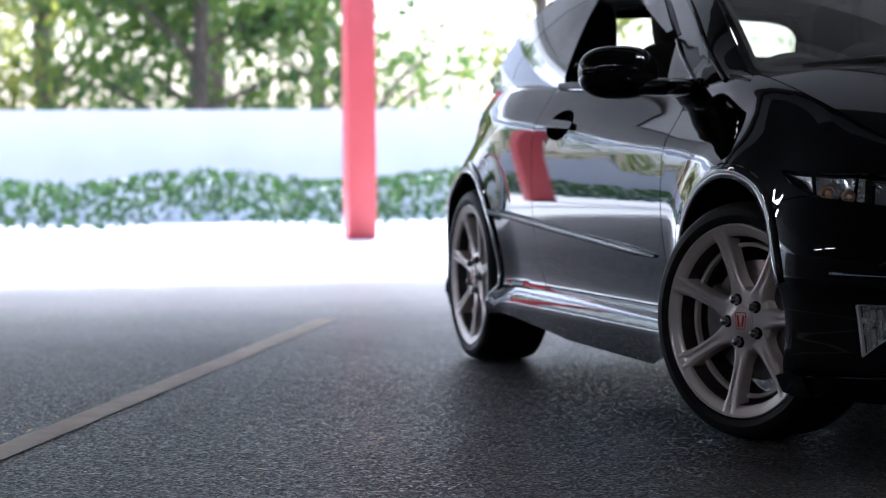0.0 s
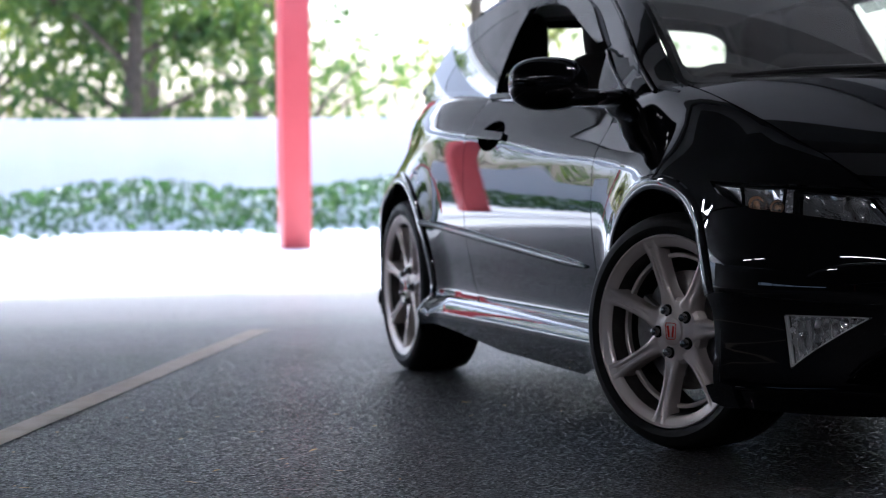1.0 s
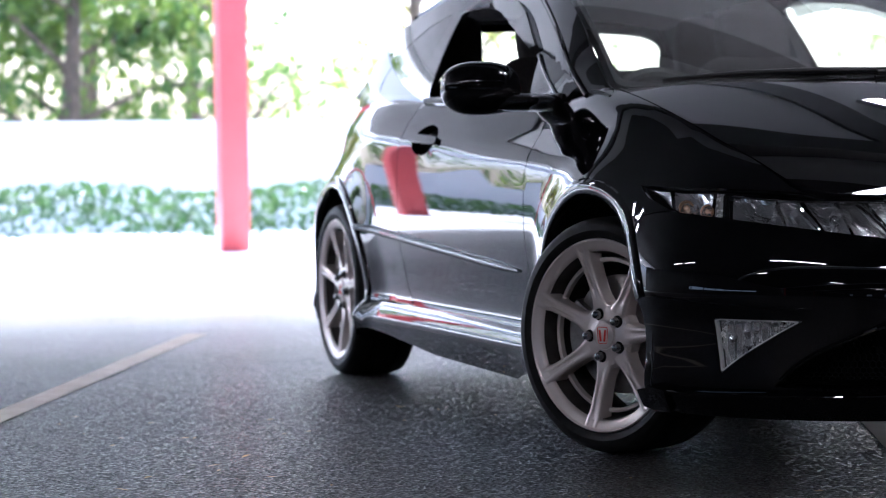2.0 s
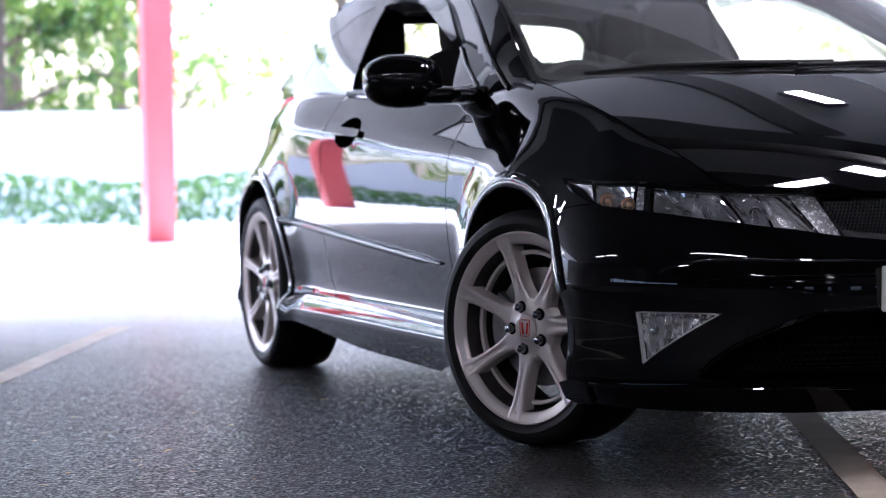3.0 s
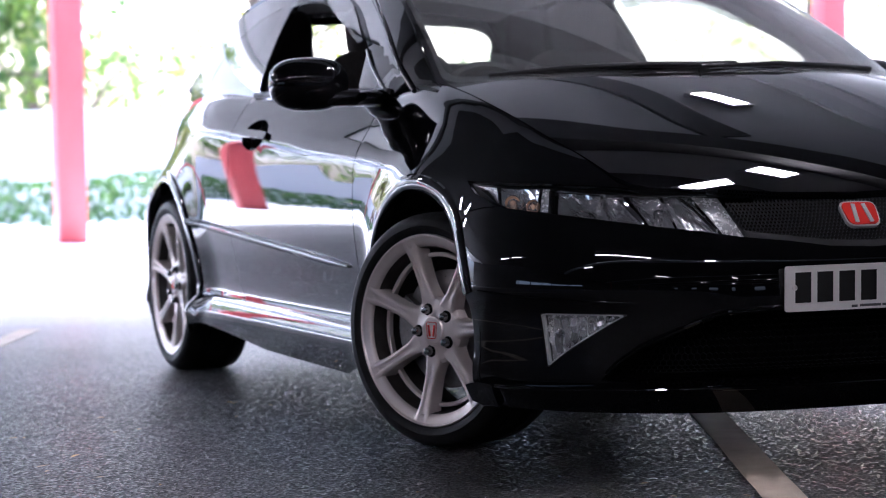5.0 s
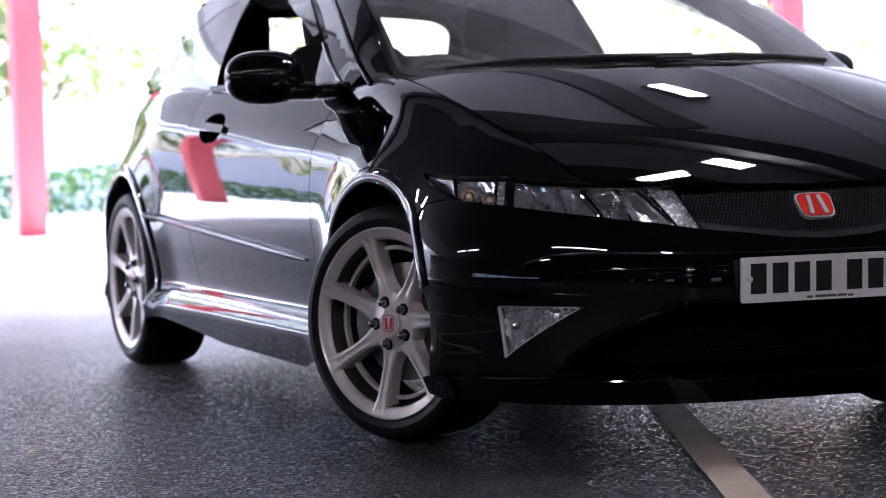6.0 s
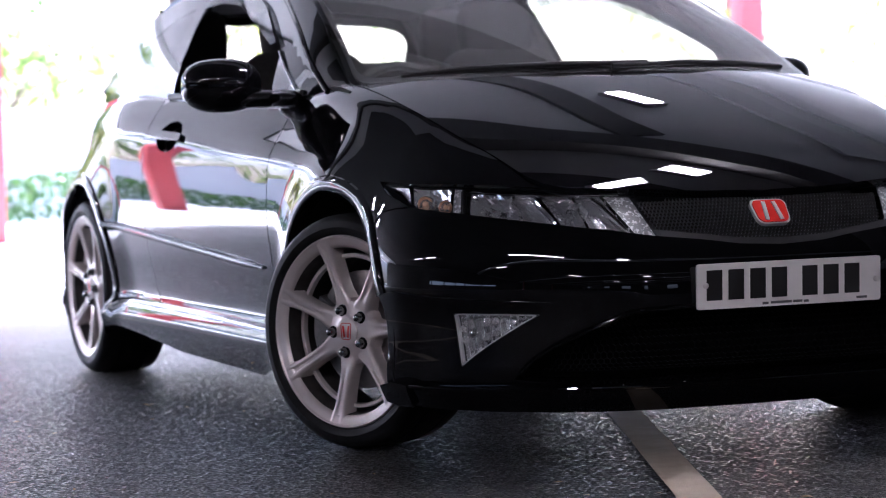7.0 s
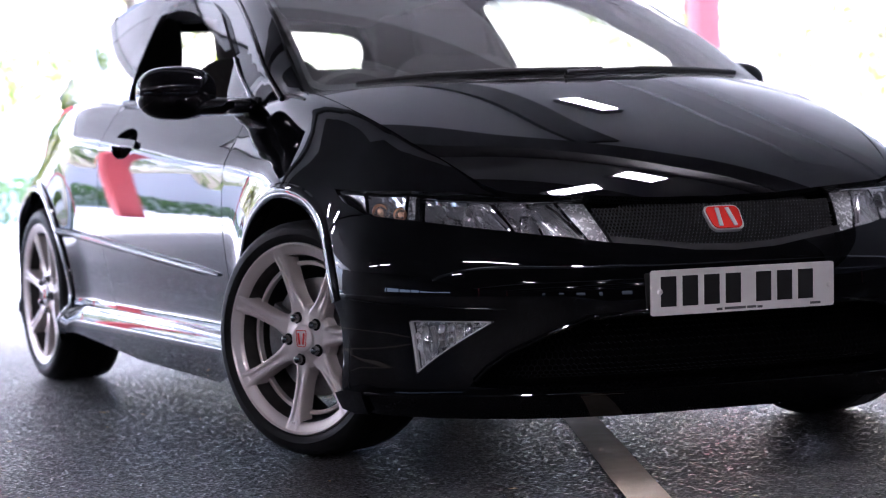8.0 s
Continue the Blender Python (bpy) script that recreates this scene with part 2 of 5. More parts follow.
# half outline in plan: nose centre, front corner, side, rear corner, tail centre
_p = np.linspace(0, np.pi / 2, 400)
_fx = 0.30 + (NOSE - 0.30) * np.cos(_p) ** (2 / 1.8)
_fy = HALF * np.sin(_p) ** (2 / 3.0)
_sx = np.linspace(0.30, -2.80, 300)[1:-1]
_q = np.linspace(0, np.pi / 2, 300)
_rx = -2.80 - 0.56 * np.sin(_q) ** (2 / 2.6)
_ry = HALF * np.cos(_q) ** (2 / 2.8)
_ox = np.concatenate([_fx, _sx, _rx])
_oy = np.concatenate([_fy, np.full(len(_sx), HALF), _ry])
_os = np.concatenate([[0], np.cumsum(np.hypot(np.diff(_ox), np.diff(_oy)))])
S_LEN = float(_os[-1])
_gs = np.linspace(0, S_LEN, 900)
_gx, _gy = np.interp(_gs, _os, _ox), np.interp(_gs, _os, _oy)
for _ in range(12):                # even out the curvature
    _gx[1:-1] = (_gx[:-2] + 2 * _gx[1:-1] + _gx[2:]) / 4
    _gy[1:-1] = (_gy[:-2] + 2 * _gy[1:-1] + _gy[2:]) / 4
_tx, _ty = np.gradient(_gx, _gs), np.gradient(_gy, _gs)
_tx[0], _ty[0], _tx[-1], _ty[-1] = 0, 1, 0, -1
_l = np.hypot(_tx, _ty)
_tx, _ty = _tx / _l, _ty / _l
S_SIDE = float(np.interp(-0.30, -_gx[:450], _gs[:450]))


def s_of_x(x):
    return float(np.interp(-x, -_gx, _gs))


inset_front = curve([(.10, .10), (.15, .05), (.20, .020), (.30, .010), (.42, .004), (.50, .012), (.56, .035), (.62, .07), (.68, .125), (.75, .24), (.85, .42), (1.2, 1.0)], 0.012)
inset_corner = curve([(.10, .10), (.15, .055), (.20, .030), (.30, .020), (.395, .012), (.43, .0), (.47, .002), (.52, .0085), (.60, .030), (.68, .065), (.76, .115), (.85, .18), (1.2, .5)], 0.012)
inset_side = curve([(.10, .07), (.150, .016), (.20, .000), (.245, -.010), (.258, -.006), (.272, .022), (.285, .036), (.30, .038), (.38, .035), (.46, .024), (.56, .013), (.66, .010), (.76, .013), (.825, .020), (.855, .034), (.90, .062), (.98, .105), (1.2, .22)], 0.012)
inset_rear = curve([(.10, .10), (.20, .02), (.40, .0), (.60, .02), (.80, .05), (.95, .08), (1.2, .16)], 0.012)
hood_mid = curve([(-1.2, 1.085), (-.30, 1.057), (-.10, 1.027), (.08, .985), (.20, .949), (.40, .879), (.57, .808), (.70, .730), (.78, .666), (.86, .575), (1.0, .40)], 0.07)


def hood_z(x, y):
    return hood_mid(x) - 0.07 * (np.abs(y) / 0.70) ** 2.2


def top_z(x, y):
    belt = 0.962 + 0.018 * np.clip(-0.4 - x, 0, 3)
    return hood_z(x, y) + (belt - hood_z(x, y)) * ramp(-0.25, -0.55, x)


def inset(s, z):
    s = np.abs(s)
    x = np.interp(s, _gs, _gx)
    a = ramp(0.35, 0.85, s)
    b = ramp(S_SIDE - 0.15, S_SIDE + 0.35, s)
    c = ramp(-2.7, -3.2, x)
    d = inset_front(z) * (1 - a) + inset_corner(z) * a
    # the shoulder line falls towards the front
    zz = z + 0.055 * (x + 1.55) * ramp(.5, .72, z) * (1 - .3 * ramp(.86, .97, z))
    d = d * (1 - b) + inset_side(zz) * b
    # the flanks stand out a little round the wheels
    flare = np.exp(-(np.hypot(x - 0.0, z - 0.32) / 0.455) ** 8) + np.exp(-(np.hypot(x + 2.635, z - 0.32) / 0.455) ** 8)
    d = d - 0.036 * flare * b + 0.014 * b
    # the shoulder draws in towards the tail
    draw = 0.10 * ramp(.60, .86, z) * np.clip((-2.15 - x) / .8, 0, 1.1) ** 2
    return d * (1 - c) + inset_rear(z) * c + draw


def smax(a, b, k):
    h = np.clip(0.5 + 0.5 * (a - b) / k, 0, 1)
    return b + (a - b) * h + k * h * (1 - h)


O_D, O_Z = 0.25, 0.42


def body(s, th):
    """The shell below belt line and bonnet: s along the outline (negative: left side), th the angle up the section."""
    s, th = np.broadcast_arrays(np.asarray(s, float), np.asarray(th, float))
    a = np.clip(np.abs(s), 0, S_LEN)
    sg = np.where(s < 0, 1.0, -1.0)
    ox, oy = np.interp(a, _gs, _gx), np.interp(a, _gs, _gy)
    tx, ty = np.interp(a, _gs, _tx), np.interp(a, _gs, _ty)
    nx, ny = -ty, tx               # inward
    c, sn = np.cos(th), np.sin(th)
    lo, hi = np.zeros(a.shape), np.full(a.shape, 0.9)
    for _ in range(34):
        r = (lo + hi) / 2
        d, z = O_D - r * c, O_Z + r * sn
        x, y = ox + d * nx, oy + d * ny
        f = smax((z - top_z(x, y)) * 0.9, inset(a, z) - d, 0.05)
        inside = f < 0
        lo, hi = np.where(inside, r, lo), np.where(inside, hi, r)
    d, z = O_D - lo * c, O_Z + lo * sn
    return np.stack([ox + d * nx, sg * (oy + d * ny), z], -1)


def th_of_z(s, z):
    """The section angle at which the shell reaches height z."""
    s, z = np.broadcast_arrays(np.asarray(s, float), np.asarray(z, float))
    return np.arctan2(z - O_Z, O_D - inset(s, z))


def sz(pts):
    """(along, height) pairs as (along, angle) pairs."""
    return [(s, float(th_of_z(s, z))) for s, z in pts]


def hood(x, y):
    x, y = np.broadcast_arrays(np.asarray(x, float), np.asarray(y, float))
    return np.stack([x, y, hood_z(x, y)], -1)


def windscreen(u, v):
    u, v = np.broadcast_arrays(np.asarray(u, float), np.asarray(v, float))
    lo = np.stack([0.06 - 0.28 * u * u, 0.735 * u, 0.983 - 0.013 * u * u], -1)
    hi = np.stack([-0.90 - 0.12 * u * u, 0.605 * u, 1.395 - 0.05 * u * u], -1)
    w = v[..., None]
    p = lo * (1 - w) + hi * w
    p[..., 2] += 0.10 * v * (1 - v)
    return p


def flank(x, z, sg=-1.0):
    """The side glass and pillars."""
    x, z = np.broadcast_arrays(np.asarray(x, float), np.asarray(z, float))
    y = 0.775 - 0.34 * (z - 0.96) - 0.45 * (z - 0.96) ** 2 - 0.09 * np.clip((-1.2 - x) / 1.8, 0, 2) ** 2
    # rounded towards the windscreen, drawn in at the foot of the pillar
    q = np.clip(x + .24 + .79 * (z - .965) / .40 + .18, 0, .3)
    y = y - 0.7 * q * q - .038 * ramp(-.75, -.30, x) * ramp(1.12, .92, z)
    return np.stack([x, sg * y, z], -1)


roof_mid = curve([(-.80, 1.375), (-.95, 1.405), (-1.30, 1.435), (-1.80, 1.43), (-2.30, 1.412), (-2.80, 1.365), (-3.15, 1.315)], 0.10)


def roof(x, y):
    x, y = np.broadcast_arrays(np.asarray(x, float), np.asarray(y, float))
    return np.stack([x, y, roof_mid(x) - 0.055 * (np.abs(y) / 0.57) ** 2.4], -1)
# ---- end of body surfaces ----

# ---- builders ----
from mathutils.geometry import delaunay_2d_cdt


def part(name, bm, mat, parent=None, label="", smooth=True):
    """Links a bmesh as one mesh object, under a thing or a part."""
    me = bpy.data.meshes.new(name)
    if smooth:
        for f in bm.faces:
            f.smooth = True
    bm.to_mesh(me)
    bm.free()
    me.materials.append(mat)
    ob = new(name, me)
    if smooth:
        me.set_sharp_from_angle(angle=radians(35))
    ob.parent = parent
    if label:
        ob["label"] = label
    return ob


def thing(name, label, category, at=(0, 0, 0), group="", kind=""):
    ob = new(name)
    ob.location = at
    ob.empty_display_size = 0.1
    return tagged(ob, label, category, group, kind)


def box(bm, lo, hi, m=None, bevel=0.0):
    vs = [bm.verts.new((x, y, z)) for x in (lo[0], hi[0]) for y in (lo[1], hi[1]) for z in (lo[2], hi[2])]
    fs = [bm.faces.new([vs[i] for i in q]) for q in ((0, 1, 3, 2), (4, 6, 7, 5), (0, 4, 5, 1), (2, 3, 7, 6), (0, 2, 6, 4), (1, 5, 7, 3))]
    if bevel:
        es = list({e for f in fs for e in f.edges})
        r = bmesh.ops.bevel(bm, geom=es, offset=bevel, segments=2, affect="EDGES", profile=0.5)
        vs = list({v for f in r["faces"] for v in f.verts} | {v for v in vs if v.is_valid})
    if m is not None:
        bmesh.ops.transform(bm, matrix=m, verts=[v for v in vs if v.is_valid])
    return bm


def lathe(bm, profile, n=64, axis="y", m=None, closed=False):
    """Turns (radius, along) pairs about an axis."""
    rings = []
    made = []
    for r, a in profile:
        ring = []
        for i in range(n):
            t = 2 * math.pi * i / n
            p = (r * math.cos(t), a, r * math.sin(t)) if axis == "y" else (r * math.cos(t), r * math.sin(t), a)
            ring.append(bm.verts.new(p))
        rings.append(ring)
        made += ring
    pairs = list(zip(rings, rings[1:])) + ([(rings[-1], rings[0])] if closed else [])
    for a, b in pairs:
        for i in range(n):
            bm.faces.new((a[i], a[(i + 1) % n], b[(i + 1) % n], b[i]))
    if m is not None:
        bmesh.ops.transform(bm, matrix=m, verts=made)
    return made


def tube(bm, pts, radius, n=8, caps=True):
    """A round bar along a line of points; radius: one number or one per point."""
    pts = [Vector(p) for p in pts]
    rad = radius if isinstance(radius, (list, tuple)) else [radius] * len(pts)
    rings = []
    for i, p in enumerate(pts):
        d = (pts[min(i + 1, len(pts) - 1)] - pts[max(i - 1, 0)]).normalized()
        u = d.orthogonal().normalized() if abs(d.z) > 0.9 else d.cross(Vector((0, 0, 1))).normalized()
        w = d.cross(u)
        rings.append([bm.verts.new(p + rad[i] * (math.cos(2 * math.pi * k / n) * u + math.sin(2 * math.pi * k / n) * w)) for k in range(n)])
    for a, b in zip(rings, rings[1:]):
        for k in range(n):
            bm.faces.new((a[k], a[(k + 1) % n], b[(k + 1) % n], b[k]))
    if caps:
        bm.faces.new(rings[0][::-1])
        bm.faces.new(rings[-1])
    return bm


def inside(poly, pts):
    x, y = pts[:, 0], pts[:, 1]
    hit = np.zeros(len(pts), bool)
    for (x0, y0), (x1, y1) in zip(poly, np.roll(poly, -1, 0)):
        if y0 != y1:
            c = (y0 > y) != (y1 > y)
            hit ^= c & (x < (x1 - x0) * (y - y0) / (y1 - y0) + x0)
    return hit


def near(poly, pts):
    best = np.full(len(pts), 1e9)
    for a, b in zip(poly, np.roll(poly, -1, 0)):
        d = b - a
        t = np.clip(((pts - a) @ d) / max(d @ d, 1e-12), 0, 1)
        best = np.minimum(best, np.hypot(*(pts - a - t[:, None] * d).T))
    return best


def dense(poly, step):
    out = []
    poly = np.asarray(poly, float)
    for a, b in zip(poly, np.roll(poly, -1, 0)):
        n = max(1, int(np.ceil(np.hypot(*(b - a)) / step)))
        out += [a + (b - a) * i / n for i in range(n)]
    return np.array(out)


def rounded(poly, r, n=5):
    """The polygon with its corners rounded, in its own units."""
    out = []
    p = [Vector(q) for q in poly]
    for i, c in enumerate(p):
        a, b = p[i - 1], p[(i + 1) % len(p)]
        ra = min(r, (a - c).length * 0.45)
        rb = min(r, (b - c).length * 0.45)
        s, e = c + (a - c).normalized() * ra, c + (b - c).normalized() * rb
        for k in range(n + 1):
            t = k / n
            out.append(tuple((1 - t) ** 2 * s + 2 * t * (1 - t) * c + t * t * e))
    return out


def fair(pts, n=10):
    """An open line through the points, smoothed."""
    xs = np.array(pts, float)
    d = np.concatenate([[0], np.cumsum(np.hypot(*np.diff(xs, axis=0).T))])
    fx, fy = curve(list(zip(d, xs[:, 0]))), curve(list(zip(d, xs[:, 1])))
    t = np.linspace(0, d[-1], n * (len(pts) - 1) + 1)
    return list(zip(fx(t).tolist(), fy(t).tolist()))


def panel(name, surf, outer, mat, parent=None, holes=(), step=0.03, thick=0.012, out=(0, 0, 1), label="", lift=0.0, stretch=1.0):
    """A sheet of the surface surf(a, b), cut to an outline with holes, with edges turned in. Its shading follows the true surface."""
    k = np.array([1.0, stretch])
    loops = [dense(np.array(p, float) * k, step) for p in (outer, *holes)]
    lo, hi = loops[0].min(0), loops[0].max(0)
    ga, gb = np.meshgrid(np.arange(lo[0] + step / 2, hi[0], step), np.arange(lo[1] + step / 2, hi[1], step))
    pts = np.stack([ga.ravel(), gb.ravel()], 1)
    ok = inside(loops[0], pts) & (near(loops[0], pts) > 0.45 * step)
    for h in loops[1:]:
        ok &= ~inside(h, pts) & (near(h, pts) > 0.45 * step)
    pts = pts[ok]
    edges, base = [], 0
    for lp in loops:
        edges += [(base + i, base + (i + 1) % len(lp)) for i in range(len(lp))]
        base += len(lp)
    allp = np.concatenate(loops + [pts])
    v2, e2, f2, ov, oe, of = delaunay_2d_cdt([Vector(p) for p in allp], edges, [], 0, 1e-6)
    v2 = np.array([tuple(v) for v in v2])
    f2 = np.array([tuple(f) for f in f2])
    mid = v2[f2].mean(1)
    keep = inside(loops[0], mid)
    for h in loops[1:]:
        keep &= ~inside(h, mid)
    f2 = f2[keep]
    a, b = v2[:, 0], v2[:, 1] / stretch
    h = 2e-3
    P = surf(a, b)
    N = np.cross(surf(a + h, b) - surf(a - h, b), surf(a, b + h) - surf(a, b - h))
    N /= np.linalg.norm(N, axis=1, keepdims=True) + 1e-12
    o = np.array(out(P)) if callable(out) else np.array(out, float)
    N *= np.where((N * o).sum(1) < 0, -1.0, 1.0)[:, None]
    P = P + N * lift
    # winding to suit the normals
    fn = np.cross(P[f2[:, 1]] - P[f2[:, 0]], P[f2[:, 2]] - P[f2[:, 0]])
    flip = (fn * N[f2[:, 0]]).sum(1) < 0
    f2[flip] = f2[flip][:, ::-1]
    count = {}
    for tri in f2.tolist():
        for i in range(3):
            count[(tri[i], tri[(i + 1) % 3])] = 1
    rim = [e for e in count if (e[1], e[0]) not in count]
    verts, norms, faces = [P], [N], f2.tolist()
    if thick:
        n = len(P)
        ia = np.array([e[0] for e in rim])
        ib = np.array([e[1] for e in rim])
        turn = np.cross(P[ib] - P[ia], N[ia])
        turn /= np.linalg.norm(turn, axis=1, keepdims=True) + 1e-12
        q = np.concatenate([P[ia], P[ib], P[ib] - N[ib] * thick - turn * 0.0, P[ia] - N[ia] * thick])
        m = len(rim)
        verts.append(q)
        norms.append(np.concatenate([turn] * 4))
        faces += [(n + i, n + 3 * m + i, n + 2 * m + i, n + m + i) for i in range(m)]
    V, NN = np.concatenate(verts), np.concatenate(norms)
    me = bpy.data.meshes.new(name)
    me.from_pydata(V.tolist(), [], faces)
    me.polygons.foreach_set("use_smooth", [True] * len(me.polygons))
    me.update()
    me.normals_split_custom_set_from_vertices(NN.tolist())
    me.materials.append(mat)
    ob = new(name, me)
    ob.parent = parent
    if label:
        ob["label"] = label
    return ob


def outward(P):
    c = P.copy()
    c[:, 0] = np.clip(c[:, 0], -2.8, 0.4)
    c[:, 1] *= 0.5
    c[:, 2] = 0.42
    return P - c

# ---- the place ----
def slab(name, lo, hi, mat, label="", category="", kind="structure", bevel=0.0):
    ob = part(name, box(bmesh.new(), lo, hi, bevel=bevel), mat, smooth=False)
    return tagged(ob, label, category, "", kind)


EDGE = -11.5                       # open back edge of the roof
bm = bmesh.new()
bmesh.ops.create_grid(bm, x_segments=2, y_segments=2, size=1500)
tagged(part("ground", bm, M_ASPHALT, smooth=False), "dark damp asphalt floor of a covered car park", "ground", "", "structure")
slab("pavement", (-75, -70, -0.2), (-9.2, 90, 0.005), M_PALE, "pale sunlit paving outside the car park", "pavement")

CEIL = 3.05
bm = bmesh.new()
box(bm, (EDGE, -16.3, CEIL), (44.3, 34.3, CEIL + 0.35))
box(bm, (-15.5, -16.3, CEIL - 0.12), (-15.1, 34, CEIL + 0.35))
# unseen roof wing, added to keep sun off the south wall
box(bm, (-15.05, -16.3, CEIL), (EDGE - 0.01, -10.5, CEIL + 0.35))
for i in (0, 2, 3, 4, 5, 6):       # downstand beams
    x = EDGE + 0.05 + i * 8.4
    box(bm, (x, -16, CEIL - 0.12), (x + 0.4, 34, CEIL - 0.002))
# two unseen deep beams added along the darkened soffit's edges, one of them askew
mbeam = pose(-.95, .45, 0, 0, 0, -50)
box(bm, (EDGE, -4.35, CEIL - 0.30), (-6.0, -4.1, CEIL - .0015))
tagged(part("ceiling", bm, M_CEIL, smooth=False), "pale painted soffit with beams near the open edge", "ceiling", "", "structure")
# soffit out of the daylight, its dimness painted in as dark colour
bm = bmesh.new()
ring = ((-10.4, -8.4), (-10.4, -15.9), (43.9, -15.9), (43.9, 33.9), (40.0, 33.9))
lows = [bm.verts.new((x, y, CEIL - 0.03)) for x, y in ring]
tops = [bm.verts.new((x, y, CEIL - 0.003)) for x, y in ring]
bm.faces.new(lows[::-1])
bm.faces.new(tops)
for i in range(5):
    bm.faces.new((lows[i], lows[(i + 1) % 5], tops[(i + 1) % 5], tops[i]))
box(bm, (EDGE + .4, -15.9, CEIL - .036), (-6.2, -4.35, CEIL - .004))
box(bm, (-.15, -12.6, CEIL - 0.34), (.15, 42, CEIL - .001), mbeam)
tagged(part("ceiling_inner", bm, M_INNER, smooth=False), "concrete soffit deeper in the car park, its unlit depth painted dark", "ceiling", "", "structure")


# unseen grey sheet added under the bright edge, to dim its reflection
slab("ceiling_edge", (EDGE + .47, -4.05, CEIL - .026), (-7.2, 20, CEIL - .006), M_SOFFIT, "grey sheet added along the open edge to dim the soffit", "ceiling")


def duct(x0, x1, y, w, z, h, mat, label, category):
    t = thing(category.replace(" ", "_"), label, category, (x0, y, z))
    part("casing", box(bmesh.new(), (0, -w, 0), (x1 - x0, w, h), bevel=.01), mat, t, smooth=False)
    for i in range(int((x1 - x0) / 2.4) + 1):
        part("hanger", box(bmesh.new(), (.3 + 2.4 * i, -.015, h - .002), (.33 + 2.4 * i, .015, CEIL - z - .001)), M_FIXTURE, t, smooth=False)
    return t


duct(-8.5, -0.95, 0.98, .13, CEIL - .12, .06, M_TRAY, "dark metal cable tray hung under the soffit", "cable tray")
duct(-6.5, -0.5, 2.30, .17, CEIL - .10, .06, M_WHITE, "white painted duct hung under the soffit", "air duct")
duct(-6.5, -0.3, 2.95, .14, CEIL - .10, .06, M_WHITE, "white painted duct hung under the soffit", "air duct")

# walls out of view, added dark to keep reflections in the car black
slab("wall_north", (EDGE + 3, 34, 0), (44, 34.3, CEIL), M_WALL, "unseen bare dark concrete car park wall", "wall")
bm = bmesh.new()                   # unseen wall beside the bays, its ragged openings placed for streaks on the bumper
x = -14.5
rng = random.Random(4)
while x < 44:
    a, b = rng.uniform(0.10, 0.16), rng.uniform(1.2, 3.2)
    if x > 7 or x < -7:
        a, b = 12.0, 0.3
    box(bm, (x, -16.3, 0), (min(44, x + a), -16, CEIL - .001))
    if x + a < 44:
        sill, head = rng.uniform(1.50, 1.55), rng.uniform(1.95, 2.0)
        box(bm, (x + a, -16.3, 0), (min(44, x + a + b), -16, sill))
        box(bm, (x + a, -16.3, head), (min(44, x + a + b), -16, CEIL - .001))
    x += a + b
tagged(part("wall_south", bm, M_WALL, smooth=False), "unseen dark concrete wall with a band of openings", "wall", "", "structure")
bm = bmesh.new()                   # wall behind the camera, with a band of openings
y = -34.0
rng = random.Random(8)
while y < 34:
    a, b = rng.uniform(2.5, 7.0), rng.uniform(0.8, 2.6)
    box(bm, (44, y, 0), (44.3, min(34, y + a), CEIL))
    if y + a < 34:
        box(bm, (44, y + a, 0), (44.3, min(34, y + a + b), rng.uniform(0.9, 1.5)))
        box(bm, (44, y + a, 2.0), (44.3, min(34, y + a + b), CEIL))
    y += a + b
tagged(part("wall_east", bm, M_WALL, smooth=False), "unseen dark concrete wall with a band of openings", "wall", "", "structure")


def column(x, y):
    t = thing("column", "square red-painted column on an asphalt floor", "column", (x, y, 0), "columns of the car park")
    w = 0.128
    part("shaft", box(bmesh.new(), (-w, -w, 0.0), (w, w, CEIL - 0.12), bevel=0.02), M_COLUMN, t)
    return t


first = column(-15.3, 1.51)
for y in (-12.5, -4.85, 9.11, 16.7, 24.3):
    copy_thing(first, pose(-15.3, y, 0))
for y in (-14.5, 30.0):
    copy_thing(first, pose(22.0, y, 0))
    copy_thing(first, pose(13.6, y, 0))


def strip_lamp(x, y, turn, half, wide):
    t = thing("ceiling_lamp", "white strip light fixed under the concrete soffit", "ceiling lamp", (x, y, CEIL), "strip lights")
    part("housing", box(bmesh.new(), (-half - 0.03, -wide - 0.025, -0.09), (half + 0.03, wide + 0.025, -0.002), bevel=0.008), M_FIXTURE, t)
    part("diffuser", box(bmesh.new(), (-half, -wide, -0.096), (half, wide, -0.088), bevel=0.003), M_TUBE, t)
    t.rotation_euler = (0, 0, radians(turn))
    return t


lamp = strip_lamp(0.36, 0.48, 100, 0.15, 0.07)
copy_thing(lamp, pose(0.16, 0.92, CEIL, 0, 0, 40))
copy_thing(lamp, pose(-2.2, 1.46, CEIL, 0, 0, 25))
batten = strip_lamp(4.33, -4.80, 73, 0.74, 0.03)
copy_thing(batten, pose(4.78, -3.32, CEIL, 0, 0, 73))
# the last seven, out of view, are added to light the car's front
for x, y, turn in ((-3.6, -11.7, 28), (-1.75, -10.7, 28), (5.95, -9.6, 79), (-6.9, -5.8, 30), (-10.0, -8.2, 30), (-5.3, -4.7, 30), (-13.2, -12.6, 30), (9.5, 4.2, 30), (12.6, -5.5, 30), (17.5, 1.0, 30), (17.5, 9.0, 30), (25, -3, 30), (25, 6, 30), (34, 2, 30)):
    copy_thing(batten, pose(x, y, CEIL, 0, 0, turn))
copy_thing(lamp, pose(5.25, -0.5, CEIL, 0, 0, 81))


